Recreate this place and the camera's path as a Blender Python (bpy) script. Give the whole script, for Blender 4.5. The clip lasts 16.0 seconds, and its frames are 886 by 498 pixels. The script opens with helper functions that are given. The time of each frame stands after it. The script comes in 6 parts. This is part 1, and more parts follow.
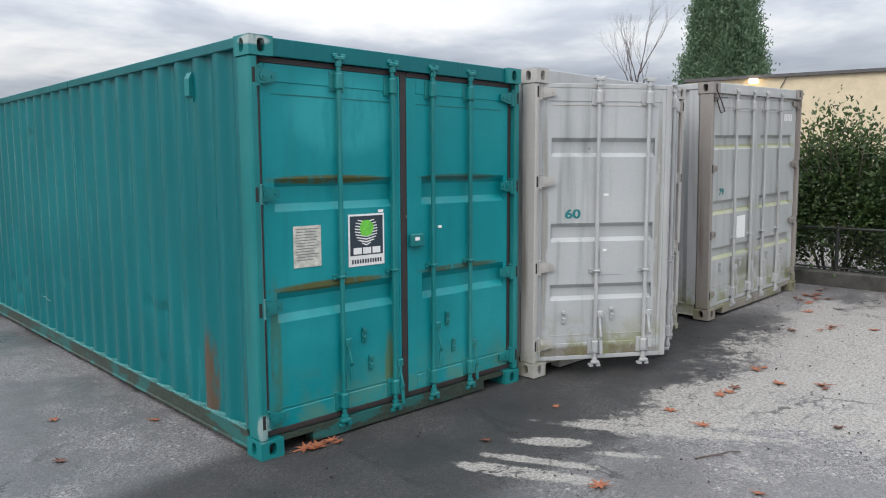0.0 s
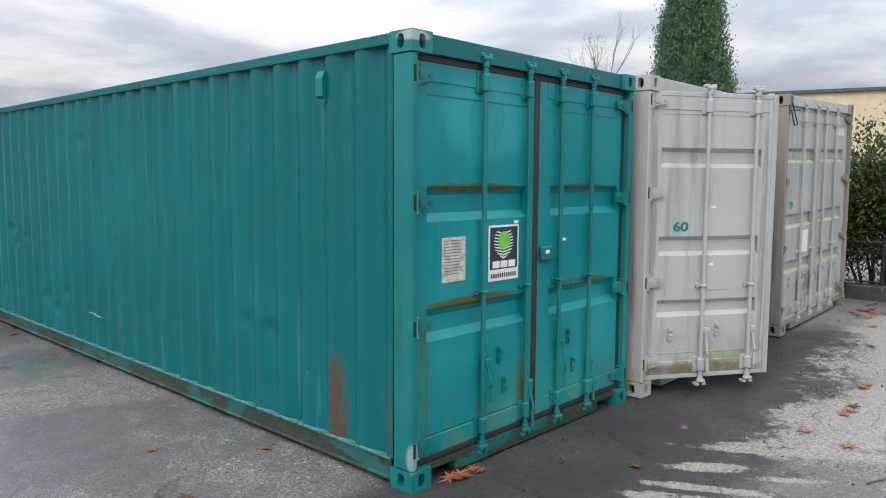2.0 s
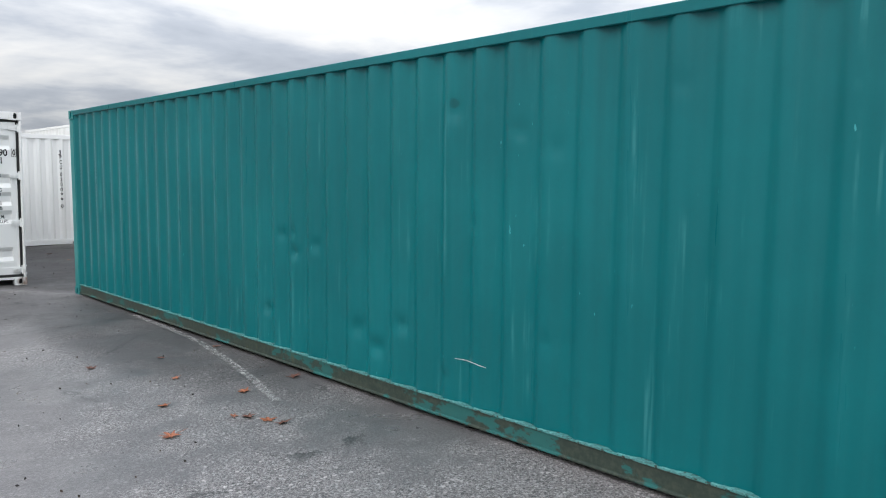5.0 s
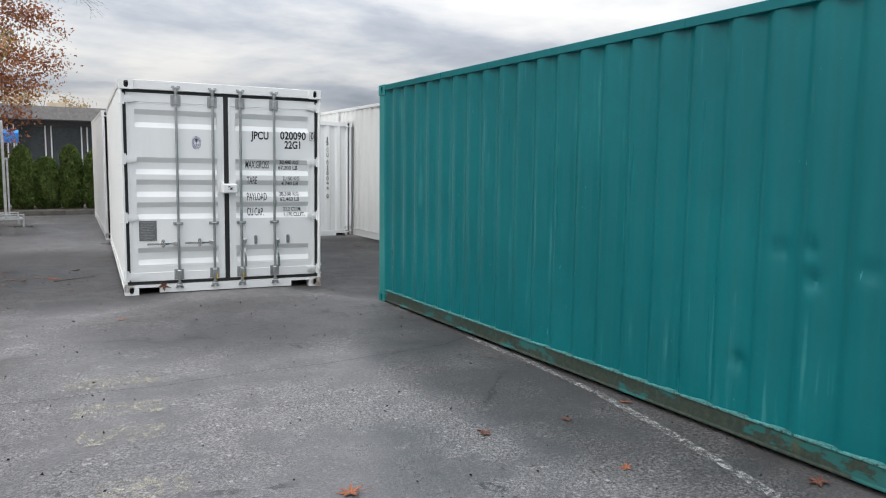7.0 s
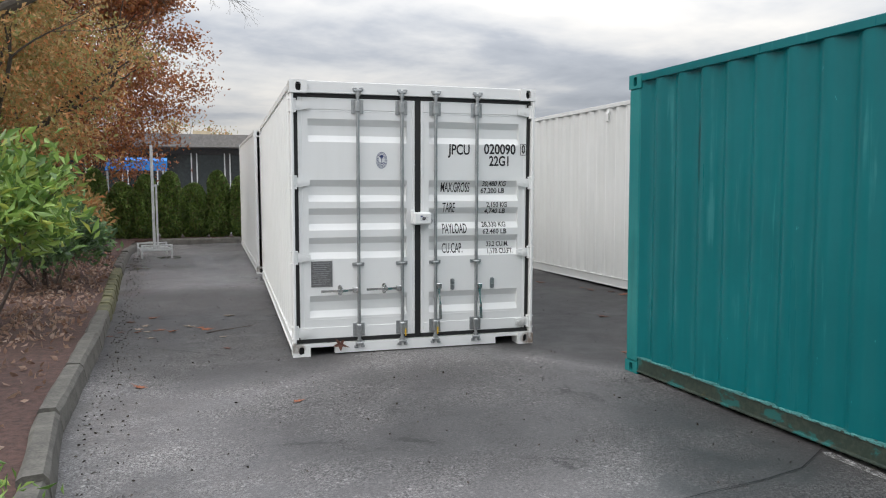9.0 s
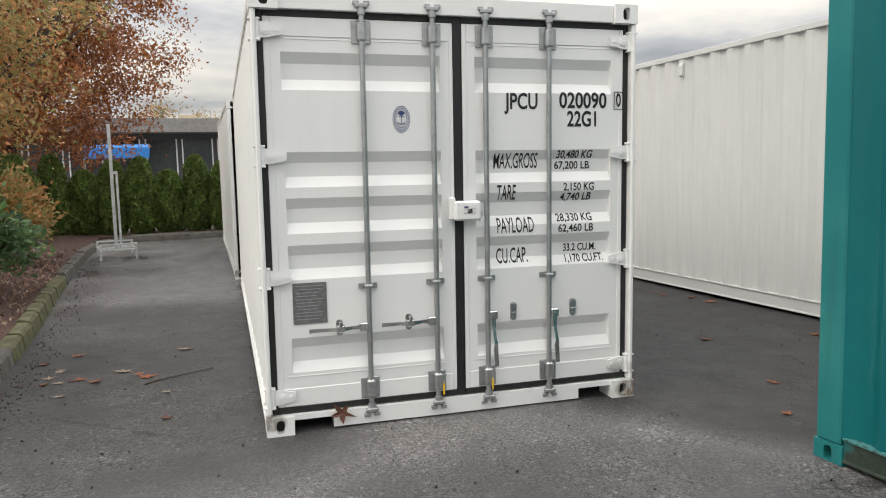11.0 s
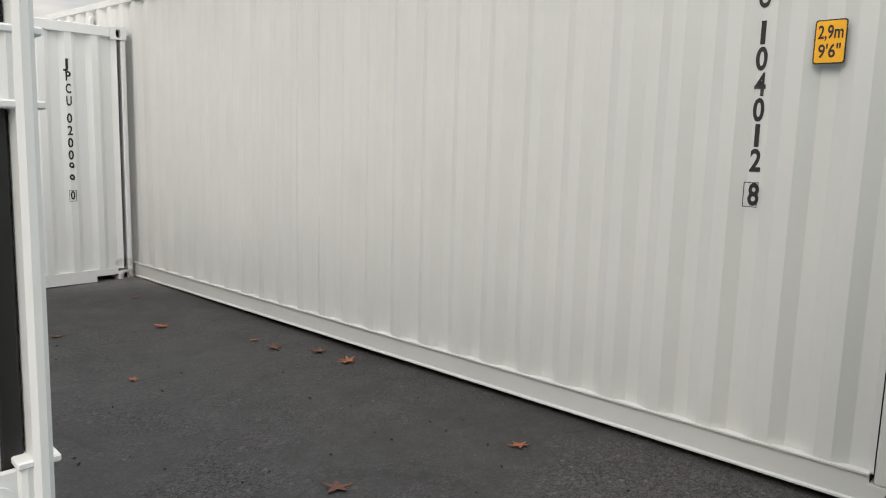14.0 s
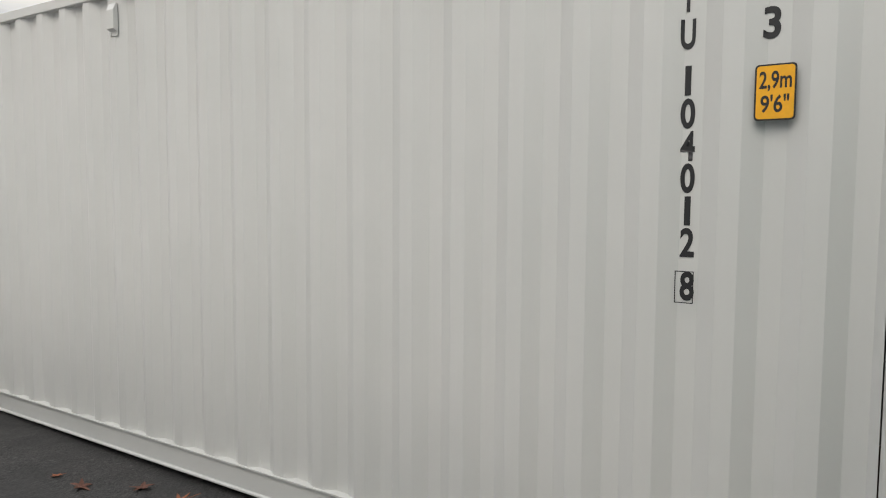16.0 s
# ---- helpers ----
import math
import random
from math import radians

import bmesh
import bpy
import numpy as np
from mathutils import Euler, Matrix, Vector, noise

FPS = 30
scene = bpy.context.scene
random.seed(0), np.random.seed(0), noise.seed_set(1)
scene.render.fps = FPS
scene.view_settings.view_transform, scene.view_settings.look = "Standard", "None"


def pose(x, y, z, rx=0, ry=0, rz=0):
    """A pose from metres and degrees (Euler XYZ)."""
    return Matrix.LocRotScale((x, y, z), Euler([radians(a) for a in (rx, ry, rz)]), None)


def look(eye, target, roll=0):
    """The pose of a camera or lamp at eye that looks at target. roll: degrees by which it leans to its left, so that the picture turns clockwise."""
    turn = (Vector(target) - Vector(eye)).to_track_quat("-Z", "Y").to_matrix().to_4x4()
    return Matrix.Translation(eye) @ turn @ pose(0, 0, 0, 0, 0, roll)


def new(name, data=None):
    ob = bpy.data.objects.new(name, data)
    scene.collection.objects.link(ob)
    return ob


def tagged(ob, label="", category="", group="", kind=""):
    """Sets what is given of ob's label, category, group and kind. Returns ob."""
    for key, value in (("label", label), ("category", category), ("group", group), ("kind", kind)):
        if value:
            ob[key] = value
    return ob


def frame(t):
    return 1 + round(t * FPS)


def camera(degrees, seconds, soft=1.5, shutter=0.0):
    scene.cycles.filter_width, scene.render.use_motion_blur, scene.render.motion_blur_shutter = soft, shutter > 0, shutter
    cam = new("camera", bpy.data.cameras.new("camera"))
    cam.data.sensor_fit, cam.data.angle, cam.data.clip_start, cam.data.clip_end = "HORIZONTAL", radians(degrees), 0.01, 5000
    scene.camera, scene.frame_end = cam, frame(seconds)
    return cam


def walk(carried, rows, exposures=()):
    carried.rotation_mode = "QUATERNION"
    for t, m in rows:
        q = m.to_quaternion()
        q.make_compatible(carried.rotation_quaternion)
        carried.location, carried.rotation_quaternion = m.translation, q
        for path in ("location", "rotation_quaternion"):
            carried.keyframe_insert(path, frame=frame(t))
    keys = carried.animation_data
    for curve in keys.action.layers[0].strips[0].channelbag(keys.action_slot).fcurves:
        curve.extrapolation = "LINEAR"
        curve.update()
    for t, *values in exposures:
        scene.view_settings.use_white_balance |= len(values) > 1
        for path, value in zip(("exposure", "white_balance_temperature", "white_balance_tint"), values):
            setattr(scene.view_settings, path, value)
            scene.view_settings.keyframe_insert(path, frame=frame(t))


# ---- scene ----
cam = camera(62.1, 16.0, 1.1)
PATH = [
    (0, (-2.214, -3.943, 1.823), (-0.84, -2.507, 1.597), -0.2),
    (0.5, (-2.406, -3.811, 1.79), (-1.035, -2.374, 1.558), -0.6),
    (1, (-2.577, -3.564, 1.795), (-1.195, -2.138, 1.556), -0.5),
    (1.5, (-2.612, -3.248, 1.791), (-1.196, -1.853, 1.573), -0.2),
    (2, (-2.832, -2.868, 1.78), (-1.374, -1.512, 1.593), 0.3),
    (2.5, (-2.929, -2.414, 1.759), (-1.444, -1.083, 1.606), 0.4),
    (3, (-3.032, -1.846, 1.775), (-1.537, -0.526, 1.622), 0.3),
    (3.5, (-3.156, -1.251, 1.761), (-1.666, 0.073, 1.597), -0.2),
    (3.7, (-3.158, -0.996, 1.766), (-1.682, 0.342, 1.596), -0.6),
    (5.8, (-3.677, 2.308, 1.647), (-2.42, 3.848, 1.429), 1.0),
    (6, (-3.69, 2.595, 1.685), (-2.484, 4.174, 1.457), 0.7),
    (6.5, (-3.7, 3.319, 1.656), (-2.618, 4.985, 1.424), 0.6),
    (7, (-3.663, 4.039, 1.628), (-2.692, 5.774, 1.409), 0.6),
    (7.5, (-3.772, 4.65, 1.633), (-2.894, 6.435, 1.418), 0.3),
    (8, (-3.646, 5.294, 1.618), (-2.882, 7.132, 1.424), 0.1),
    (8.5, (-3.681, 5.955, 1.578), (-2.989, 7.823, 1.41), -0.0),
    (9, (-3.719, 6.666, 1.626), (-3.041, 8.541, 1.464), -0.3),
    (9.2, (-3.656, 6.941, 1.599), (-3.003, 8.825, 1.445), -0.8),
    (11.3, (-3.052, 9.608, 1.576), (-2.361, 11.471, 1.345), -1.6),
    (11.5, (-2.946, 9.831, 1.578), (-2.239, 11.685, 1.328), -1.5),
    (12, (-2.537, 10.39, 1.555), (-1.744, 12.204, 1.271), -1.3),
    (12.5, (-2.16, 10.972, 1.56), (-1.226, 12.711, 1.24), -0.9),
    (13, (-1.651, 11.456, 1.573), (-0.534, 13.078, 1.224), 0.8),
    (13.5, (-1.175, 11.865, 1.584), (0.131, 13.34, 1.245), 1.4),
    (13.8, (-0.882, 12.08, 1.583), (0.521, 13.471, 1.269), 1.7),
    (14, (-0.726, 12.145, 1.586), (0.733, 13.482, 1.297), 1.4),
    (14.5, (-0.419, 12.369, 1.646), (1.134, 13.604, 1.399), 0.5),
    (15, (-0.229, 12.567, 1.674), (1.372, 13.749, 1.474), 0.2),
    (15.5, (0.028, 12.704, 1.671), (1.662, 13.844, 1.5), -0.1),
    (16, (0.098, 12.673, 1.705), (1.757, 13.781, 1.557), 0.2),
]
walk(cam, [(t, look(eye, target, roll)) for t, eye, target, roll in PATH],
     [(0, 0.03, 6500, 10), (3.5, 0.02, 6500, 10), (6, 0.04, 6500, 10), (7, -0.1, 6550, 10), (8, -0.18, 6600, 10), (9.2, -0.18, 6700, 10), (11.3, -0.08, 7200, 10), (12.5, -0.02, 7250, 10),
      (13.2, -0.1, 7200, 10), (14, -0.12, 7100, 10), (16, -0.34, 7050, 10)])

SKY_GAIN, SKY_RISE, SUN_POWER = 0.55, 6.1, 1.3
CLOUD_SHIFT = (0.0, 0.0)

# ---- world and sun: overcast afternoon ----
world = bpy.data.worlds.new("overcast_sky")
scene.world = world
world.use_nodes = True
wn, wl = world.node_tree.nodes, world.node_tree.links
wn.clear()


def wnode(kind, **kw):
    n = wn.new(kind)
    for k, v in kw.items():
        n.inputs[k].default_value = v
    return n


def wmath(op, a, b=0.0, clamp=False):
    n = wn.new("ShaderNodeMath")
    n.operation, n.use_clamp = op, clamp
    for i, v in enumerate((a, b)):
        if isinstance(v, (int, float)):
            n.inputs[i].default_value = v
        else:
            wl.new(v, n.inputs[i])
    return n.outputs[0]


w_out = wn.new("ShaderNodeOutputWorld")
w_bg = wn.new("ShaderNodeBackground")
sky = wn.new("ShaderNodeTexSky")
sky.sky_type, sky.sun_disc = "NISHITA", False
sky.sun_elevation, sky.sun_rotation = radians(44), radians(261)
w_tc = wn.new("ShaderNodeTexCoord")
w_sep = wn.new("ShaderNodeSeparateXYZ")
wl.new(w_tc.outputs["Generated"], w_sep.inputs[0])
up = wmath("MAXIMUM", w_sep.outputs[2], 0.0)
den = wmath("ADD", up, 0.11)
w_comb = wn.new("ShaderNodeCombineXYZ")
wl.new(wmath("DIVIDE", w_sep.outputs[0], den), w_comb.inputs[0])
wl.new(wmath("DIVIDE", w_sep.outputs[1], den), w_comb.inputs[1])
n1 = wnode("ShaderNodeTexNoise", Scale=0.55, Detail=7.0, Roughness=0.52, Distortion=0.3)
n2 = wnode("ShaderNodeTexNoise", Scale=1.7, Detail=6.0, Roughness=0.55, Distortion=0.2)
w_map = wn.new("ShaderNodeMapping")
w_map.inputs["Location"].default_value = (CLOUD_SHIFT[0], CLOUD_SHIFT[1], 3.1)
wl.new(w_comb.outputs[0], w_map.inputs[0])
wl.new(w_map.outputs[0], n1.inputs["Vector"])
wl.new(w_map.outputs[0], n2.inputs["Vector"])
cl = wmath("ADD", wmath("MULTIPLY", n1.outputs[0], 0.68), wmath("MULTIPLY", n2.outputs[0], 0.32))
w_ramp = wn.new("ShaderNodeValToRGB")
e = w_ramp.color_ramp.elements
e[0].position, e[0].color = 0.36, (0.39, 0.43, 0.50, 1)
e[1].position, e[1].color = 0.62, (1.0, 0.99, 0.97, 1)
e.new(0.46).color = (0.55, 0.59, 0.66, 1)
e.new(0.53).color = (0.78, 0.80, 0.83, 1)
wl.new(cl, w_ramp.inputs[0])
w_tint = wn.new("ShaderNodeMixRGB")
w_tint.blend_type = "MIX"
w_tint.inputs[0].default_value = 0.08
w_skys = wn.new("ShaderNodeMixRGB")
w_skys.blend_type = "MULTIPLY"
w_skys.inputs[0].default_value = 1.0
w_skys.inputs[2].default_value = (0.1, 0.1, 0.1, 1)
wl.new(sky.outputs[0], w_skys.inputs[1])
wl.new(w_ramp.outputs[0], w_tint.inputs[1])
wl.new(w_skys.outputs[0], w_tint.inputs[2])
# an overcast sky is brighter towards the zenith
rise = wmath("ADD", wmath("MULTIPLY", up, SKY_RISE), 1.0)
w_gain = wn.new("ShaderNodeVectorMath")
w_gain.operation = "SCALE"
wl.new(w_tint.outputs[0], w_gain.inputs[0])
wl.new(rise, w_gain.inputs["Scale"])
wl.new(w_gain.outputs[0], w_bg.inputs[0])
w_bg.inputs[1].default_value = SKY_GAIN
wl.new(w_bg.outputs[0], w_out.inputs[0])

sun = new("sun", bpy.data.lights.new("sun", "SUN"))
sun.data.energy, sun.data.angle, sun.data.color = SUN_POWER, radians(35), (1.0, 0.97, 0.92)
sun.matrix_world = look((-8.0, -1.3, 8.5), (0, 0, 0))

# ---- materials ----


class Mat:
    """A small helper that chains shader nodes."""

    def __init__(self, name, rough=0.5, metal=0.0, spec=0.5):
        self.m = bpy.data.materials.new(name)
        self.m.use_nodes = True
        self.nt = self.m.node_tree
        self.b = self.nt.nodes["Principled BSDF"]
        self.b.inputs["Roughness"].default_value = rough
        self.b.inputs["Metallic"].default_value = metal
        self.b.inputs["Specular IOR Level"].default_value = spec
        self.tc = self.nt.nodes.new("ShaderNodeTexCoord")
        self.co = self.tc.outputs["Object"]

    def put(self, v, sock):
        if isinstance(v, (int, float)):
            sock.default_value = v
        elif isinstance(v, tuple):
            sock.default_value = (*v, 1) if len(v) == 3 and len(sock.default_value) == 4 else v
        else:
            self.nt.links.new(v, sock)

    def math(self, op, a, b=0.0, clamp=False):
        n = self.nt.nodes.new("ShaderNodeMath")
        n.operation, n.use_clamp = op, clamp
        self.put(a, n.inputs[0]), self.put(b, n.inputs[1])
        return n.outputs[0]

    def noise(self, scale, detail=4.0, rough=0.55, stretch=(1, 1, 1), co=None, shift=(0, 0, 0), dist=0.0):
        mp = self.nt.nodes.new("ShaderNodeMapping")
        mp.inputs["Scale"].default_value, mp.inputs["Location"].default_value = stretch, shift
        self.nt.links.new(co or self.co, mp.inputs[0])
        n = self.nt.nodes.new("ShaderNodeTexNoise")
        n.inputs["Scale"].default_value, n.inputs["Detail"].default_value = scale, detail
        n.inputs["Roughness"].default_value, n.inputs["Distortion"].default_value = rough, dist
        self.nt.links.new(mp.outputs[0], n.inputs["Vector"])
        return n.outputs[0]

    def cells(self, scale, feature="F1", out=0, stretch=(1, 1, 1)):
        mp = self.nt.nodes.new("ShaderNodeMapping")
        mp.inputs["Scale"].default_value = stretch
        self.nt.links.new(self.co, mp.inputs[0])
        n = self.nt.nodes.new("ShaderNodeTexVoronoi")
        n.feature = feature
        n.inputs["Scale"].default_value = scale
        self.nt.links.new(mp.outputs[0], n.inputs["Vector"])
        return n.outputs[out]

    def step(self, v, lo, hi):
        n = self.nt.nodes.new("ShaderNodeMapRange")
        n.interpolation_type = "SMOOTHSTEP"
        self.put(v, n.inputs[0])
        n.inputs[1].default_value, n.inputs[2].default_value = lo, hi
        return n.outputs[0]

    def mix(self, f, a, b, blend="MIX"):
        n = self.nt.nodes.new("ShaderNodeMixRGB")
        n.blend_type = blend
        self.put(f, n.inputs[0]), self.put(a, n.inputs[1]), self.put(b, n.inputs[2])
        return n.outputs[0]

    def xyz(self):
        n = self.nt.nodes.new("ShaderNodeSeparateXYZ")
        self.nt.links.new(self.co, n.inputs[0])
        return n.outputs

    def blob(self, centre, radii, lo=1.0, hi=0.0):
        """1 inside an ellipsoid round centre, falling to 0 at its edge."""
        p = self.xyz()
        s = None
        for i in range(3):
            if radii[i]:
                d = self.math("DIVIDE", self.math("SUBTRACT", p[i], centre[i]), radii[i])
                d = self.math("MULTIPLY", d, d)
                s = d if s is None else self.math("ADD", s, d)
        return self.step(s, lo, hi)

    def random(self):
        return self.nt.nodes.new("ShaderNodeObjectInfo").outputs["Random"]

    def island(self):
        return self.nt.nodes.new("ShaderNodeNewGeometry").outputs["Random Per Island"]

    def bump(self, h, strength=0.2, dist=0.01):
        n = self.nt.nodes.new("ShaderNodeBump")
        n.inputs["Strength"].default_value, n.inputs["Distance"].default_value = strength, dist
        self.put(h, n.inputs["Height"])
        self.nt.links.new(n.outputs[0], self.b.inputs["Normal"])

    def done(self, colour=None, rough=None):
        if colour is not None:
            self.put(colour, self.b.inputs["Base Color"])
        if rough is not None:
            self.put(rough, self.b.inputs["Roughness"])
        return self.m


def paint(name, base, fade, grime, rust=0.25, streak=0.5, rough=0.42, moss=0.0, stains=(), spec=0.5, relief=0.25, sheen_tint=None):
    """Container paint: faded patches, vertical streaks, grime, chips of rust, and moss low down where it grew."""
    k = Mat(name, rough, spec=spec)
    big = k.noise(0.9, 5, 0.6)
    run = k.noise(7.0, 4, 0.6, stretch=(1.0, 1.0, 0.06))
    fine = k.noise(60, 3, 0.6)
    col = k.mix(k.math("MULTIPLY", k.step(big, 0.35, 0.75), 0.8), base, fade)
    col = k.mix(k.math("MULTIPLY", k.step(run, 0.5, 0.8), streak), col, grime)
    col = k.mix(k.math("MULTIPLY", k.step(fine, 0.45, 0.75), 0.12 * streak + 0.03), col, grime)
    if sheen_tint:
        # pale vertical streaks painted in for the bright lines along the folds
        thin = k.math("MULTIPLY", k.step(k.noise(15, 4, 0.6, stretch=(1, 1, 0.05)), 0.58, 0.72), k.step(k.noise(1.6, 4, 0.6, shift=(0, 3, 0)), 0.4, 0.62))
        col = k.mix(k.math("MULTIPLY", thin, 0.55), col, sheen_tint)
        nick = k.math("MULTIPLY", k.step(k.noise(26, 3, 0.6, stretch=(1, 1, 0.35)), 0.71, 0.75), k.step(k.noise(1.1, 4, 0.6), 0.5, 0.6))
        col = k.mix(k.math("MULTIPLY", nick, 0.7), col, tuple(c * 1.7 for c in sheen_tint))
    if rust:
        spots = k.math("MULTIPLY", k.step(k.noise(4.5, 7, 0.7), 0.66, 0.74), k.step(k.noise(34, 4, 0.7), 0.48, 0.6))
        col = k.mix(k.math("MULTIPLY", spots, rust), col, (0.13, 0.055, 0.025))
    if moss:
        z = k.xyz()[2]
        low = k.math("MULTIPLY", k.step(z, 0.6, 0.12), k.step(k.noise(5, 6, 0.65), 0.4, 0.62))
        col = k.mix(k.math("MULTIPLY", low, moss), col, (0.19, 0.20, 0.06))
    for centre, radii, tint, amount in stains:
        f = k.math("MULTIPLY", k.blob(centre, radii, 1.0, 0.3), k.step(k.noise(9, 6, 0.7, stretch=(1, 1, 0.25)), 0.3, 0.5))
        col = k.mix(k.math("MULTIPLY", f, amount), col, tint)
    k.bump(k.math("ADD", k.math("MULTIPLY", big, 0.6), k.math("MULTIPLY", fine, 0.12)), relief, 0.012)
    r = k.math("ADD", k.math("MULTIPLY", run, 0.22), rough - 0.1)
    return k.done(col, r)


def plain(name, colour, rough=0.5, metal=0.0, var=0.25, scale=8.0, bump=0.0):
    k = Mat(name, rough, metal)
    dark = tuple(c * (1 - var) for c in colour)
    light = tuple(min(1, c * (1 + var * 0.5)) for c in colour)
    n = k.math("ADD", k.math("MULTIPLY", k.noise(scale, 5, 0.6), 0.6), k.math("MULTIPLY", k.noise(scale * 9, 3, 0.6), 0.4))
    if bump:
        k.bump(n, bump, 0.01)
    return k.done(k.mix(k.step(n, 0.35, 0.65), dark, light), k.math("ADD", k.math("MULTIPLY", n, 0.2), rough - 0.1))


def leafy(name, colours, rough=0.5, trans=0.35):
    """Foliage: each leaf takes its own tint."""
    k = Mat(name, rough)
    n = k.nt.nodes.new("ShaderNodeValToRGB")
    n.color_ramp.interpolation = "LINEAR"
    el = n.color_ramp.elements
    el[0].color, el[0].position = (*colours[0], 1), 0.0
    el[1].color, el[1].position = (*colours[-1], 1), 1.0
    for i, c in enumerate(colours[1:-1], 1):
        el.new(i / (len(colours) - 1)).color = (*c, 1)
    k.nt.links.new(k.island(), n.inputs[0])
    col = k.mix(k.math("MULTIPLY", k.step(k.noise(1.3, 3), 0.4, 0.7), 0.35), n.outputs[0], tuple(c * 0.55 for c in colours[0]))
    k.done(col)
    if trans:
        # light that shines through thin leaves
        tr, mx = k.nt.nodes.new("ShaderNodeBsdfTranslucent"), k.nt.nodes.new("ShaderNodeMixShader")
        k.nt.links.new(col, tr.inputs[0])
        mx.inputs[0].default_value = trans
        k.nt.links.new(k.b.outputs[0], mx.inputs[1])
        k.nt.links.new(tr.outputs[0], mx.inputs[2])
        k.nt.links.new(mx.outputs[0], k.nt.nodes["Material Output"].inputs[0])
    return k.m


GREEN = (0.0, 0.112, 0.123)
green_paint = paint("green_container_paint", GREEN, (0.001, 0.142, 0.154), (0.0, 0.080, 0.086), 0.3, 0.35, 0.30, spec=0.3, relief=0.06, sheen_tint=(0.045, 0.225, 0.235),
                    stains=[((0.02, 0.69, 0.36), (0, 0.1, 0.42), (0.10, 0.05, 0.025), 0.85),
                            ((0.02, 0.22, 0.35), (0, 0.05, 0.4), (0.09, 0.06, 0.03), 0.5),
                            # darker teal spot laid over a dent, as is the one at y 1.45
                            ((0.02, 4.56, 2.19), (0, 0.05, 0.04), (0.004, 0.05, 0.052), 0.5),
                            ((0.02, 11.3, 1.9), (0, 0.035, 0.34), (0.01, 0.03, 0.03), 0.9),
                            ((0.02, 1.45, 0.78), (0, 0.22, 0.05), (0.002, 0.06, 0.065), 0.4)])


def rail_paint():
    """Bottom rail: dirty dark green, with patches of clean teal left on it."""
    k = Mat("green_rail_paint", 0.5)
    n = k.noise(2.6, 6, 0.62, stretch=(1, 1, 2.2))
    f = k.noise(30, 4, 0.65)
    col = k.mix(k.step(f, 0.35, 0.7), (0.020, 0.034, 0.026), (0.045, 0.058, 0.042))
    col = k.mix(k.math("MULTIPLY", k.step(n, 0.53, 0.57), 0.85), col, (0.012, 0.115, 0.108))
    col = k.mix(k.math("MULTIPLY", k.step(k.noise(5.0, 6, 0.7, shift=(0, 7, 0)), 0.60, 0.68), 0.7), col, (0.075, 0.07, 0.03))
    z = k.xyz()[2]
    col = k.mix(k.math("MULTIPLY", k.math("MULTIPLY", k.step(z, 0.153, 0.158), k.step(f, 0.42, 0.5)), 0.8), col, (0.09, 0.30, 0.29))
    k.bump(f, 0.2, 0.004)
    return k.done(col)


green_rail = rail_paint()
# doors lighter than the side: faded teal, raised too for weak light from -y
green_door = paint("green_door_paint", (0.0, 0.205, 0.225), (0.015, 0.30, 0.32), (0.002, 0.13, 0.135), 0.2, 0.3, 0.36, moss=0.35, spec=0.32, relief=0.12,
                   stains=[((0.6, 0.06, 1.735), (0.55, 0, 0.035), (0.085, 0.085, 0.02), 0.95), ((0.6, 0.06, 1.045), (0.55, 0, 0.035), (0.085, 0.085, 0.02), 0.95),
                           ((1.8, 0.06, 1.045), (0.5, 0, 0.03), (0.06, 0.07, 0.03), 0.8), ((1.8, 0.06, 1.735), (0.5, 0, 0.03), (0.04, 0.06, 0.03), 0.7),
                           ((1.08, 0.06, 0.4), (0.05, 0, 0.3), (0.12, 0.13, 0.02), 0.7), ((0.16, 0.06, 0.6), (0.05, 0, 0.6), (0.06, 0.11, 0.05), 0.6),
                           ((0.7, 0.06, 2.15), (0.5, 0, 0.3), (0.03, 0.33, 0.35), 0.6)])
green_metal = paint("green_fittings_paint", (0.002, 0.155, 0.16), (0.03, 0.23, 0.225), (0.02, 0.07, 0.06), 0.5, 0.6, 0.4, spec=0.35,
                    stains=[((0.03, 0.0, 2.56), (0.13, 0.15, 0.035), (0.45, 0.48, 0.46), 0.8), ((0.02, 0.0, 0.2), (0.09, 0.06, 0.1), (0.42, 0.46, 0.44), 0.55),
                            ((0.06, 0.03, 1.2), (0.012, 0.05, 1.1), (0.16, 0.34, 0.33), 0.7)])
grey_paint = paint("grey_container_paint", (0.40, 0.41, 0.41), (0.48, 0.485, 0.48), (0.2, 0.2, 0.18), 0.7, 0.55, 0.5, moss=0.8)
grey_door = paint("grey_door_paint", (0.39, 0.405, 0.41), (0.47, 0.48, 0.48), (0.19, 0.205, 0.185), 0.7, 0.75, 0.45, moss=0.95,
                  stains=[((0.6, 0.05, 0.19), (0.7, 0.1, 0.07), (0.12, 0.085, 0.05), 0.7), ((0.12, 0.05, 1.3), (0.04, 0.1, 1.2), (0.2, 0.19, 0.15), 0.6),
                          ((1.15, 0.05, 1.3), (0.04, 0.1, 1.2), (0.2, 0.19, 0.15), 0.6)])
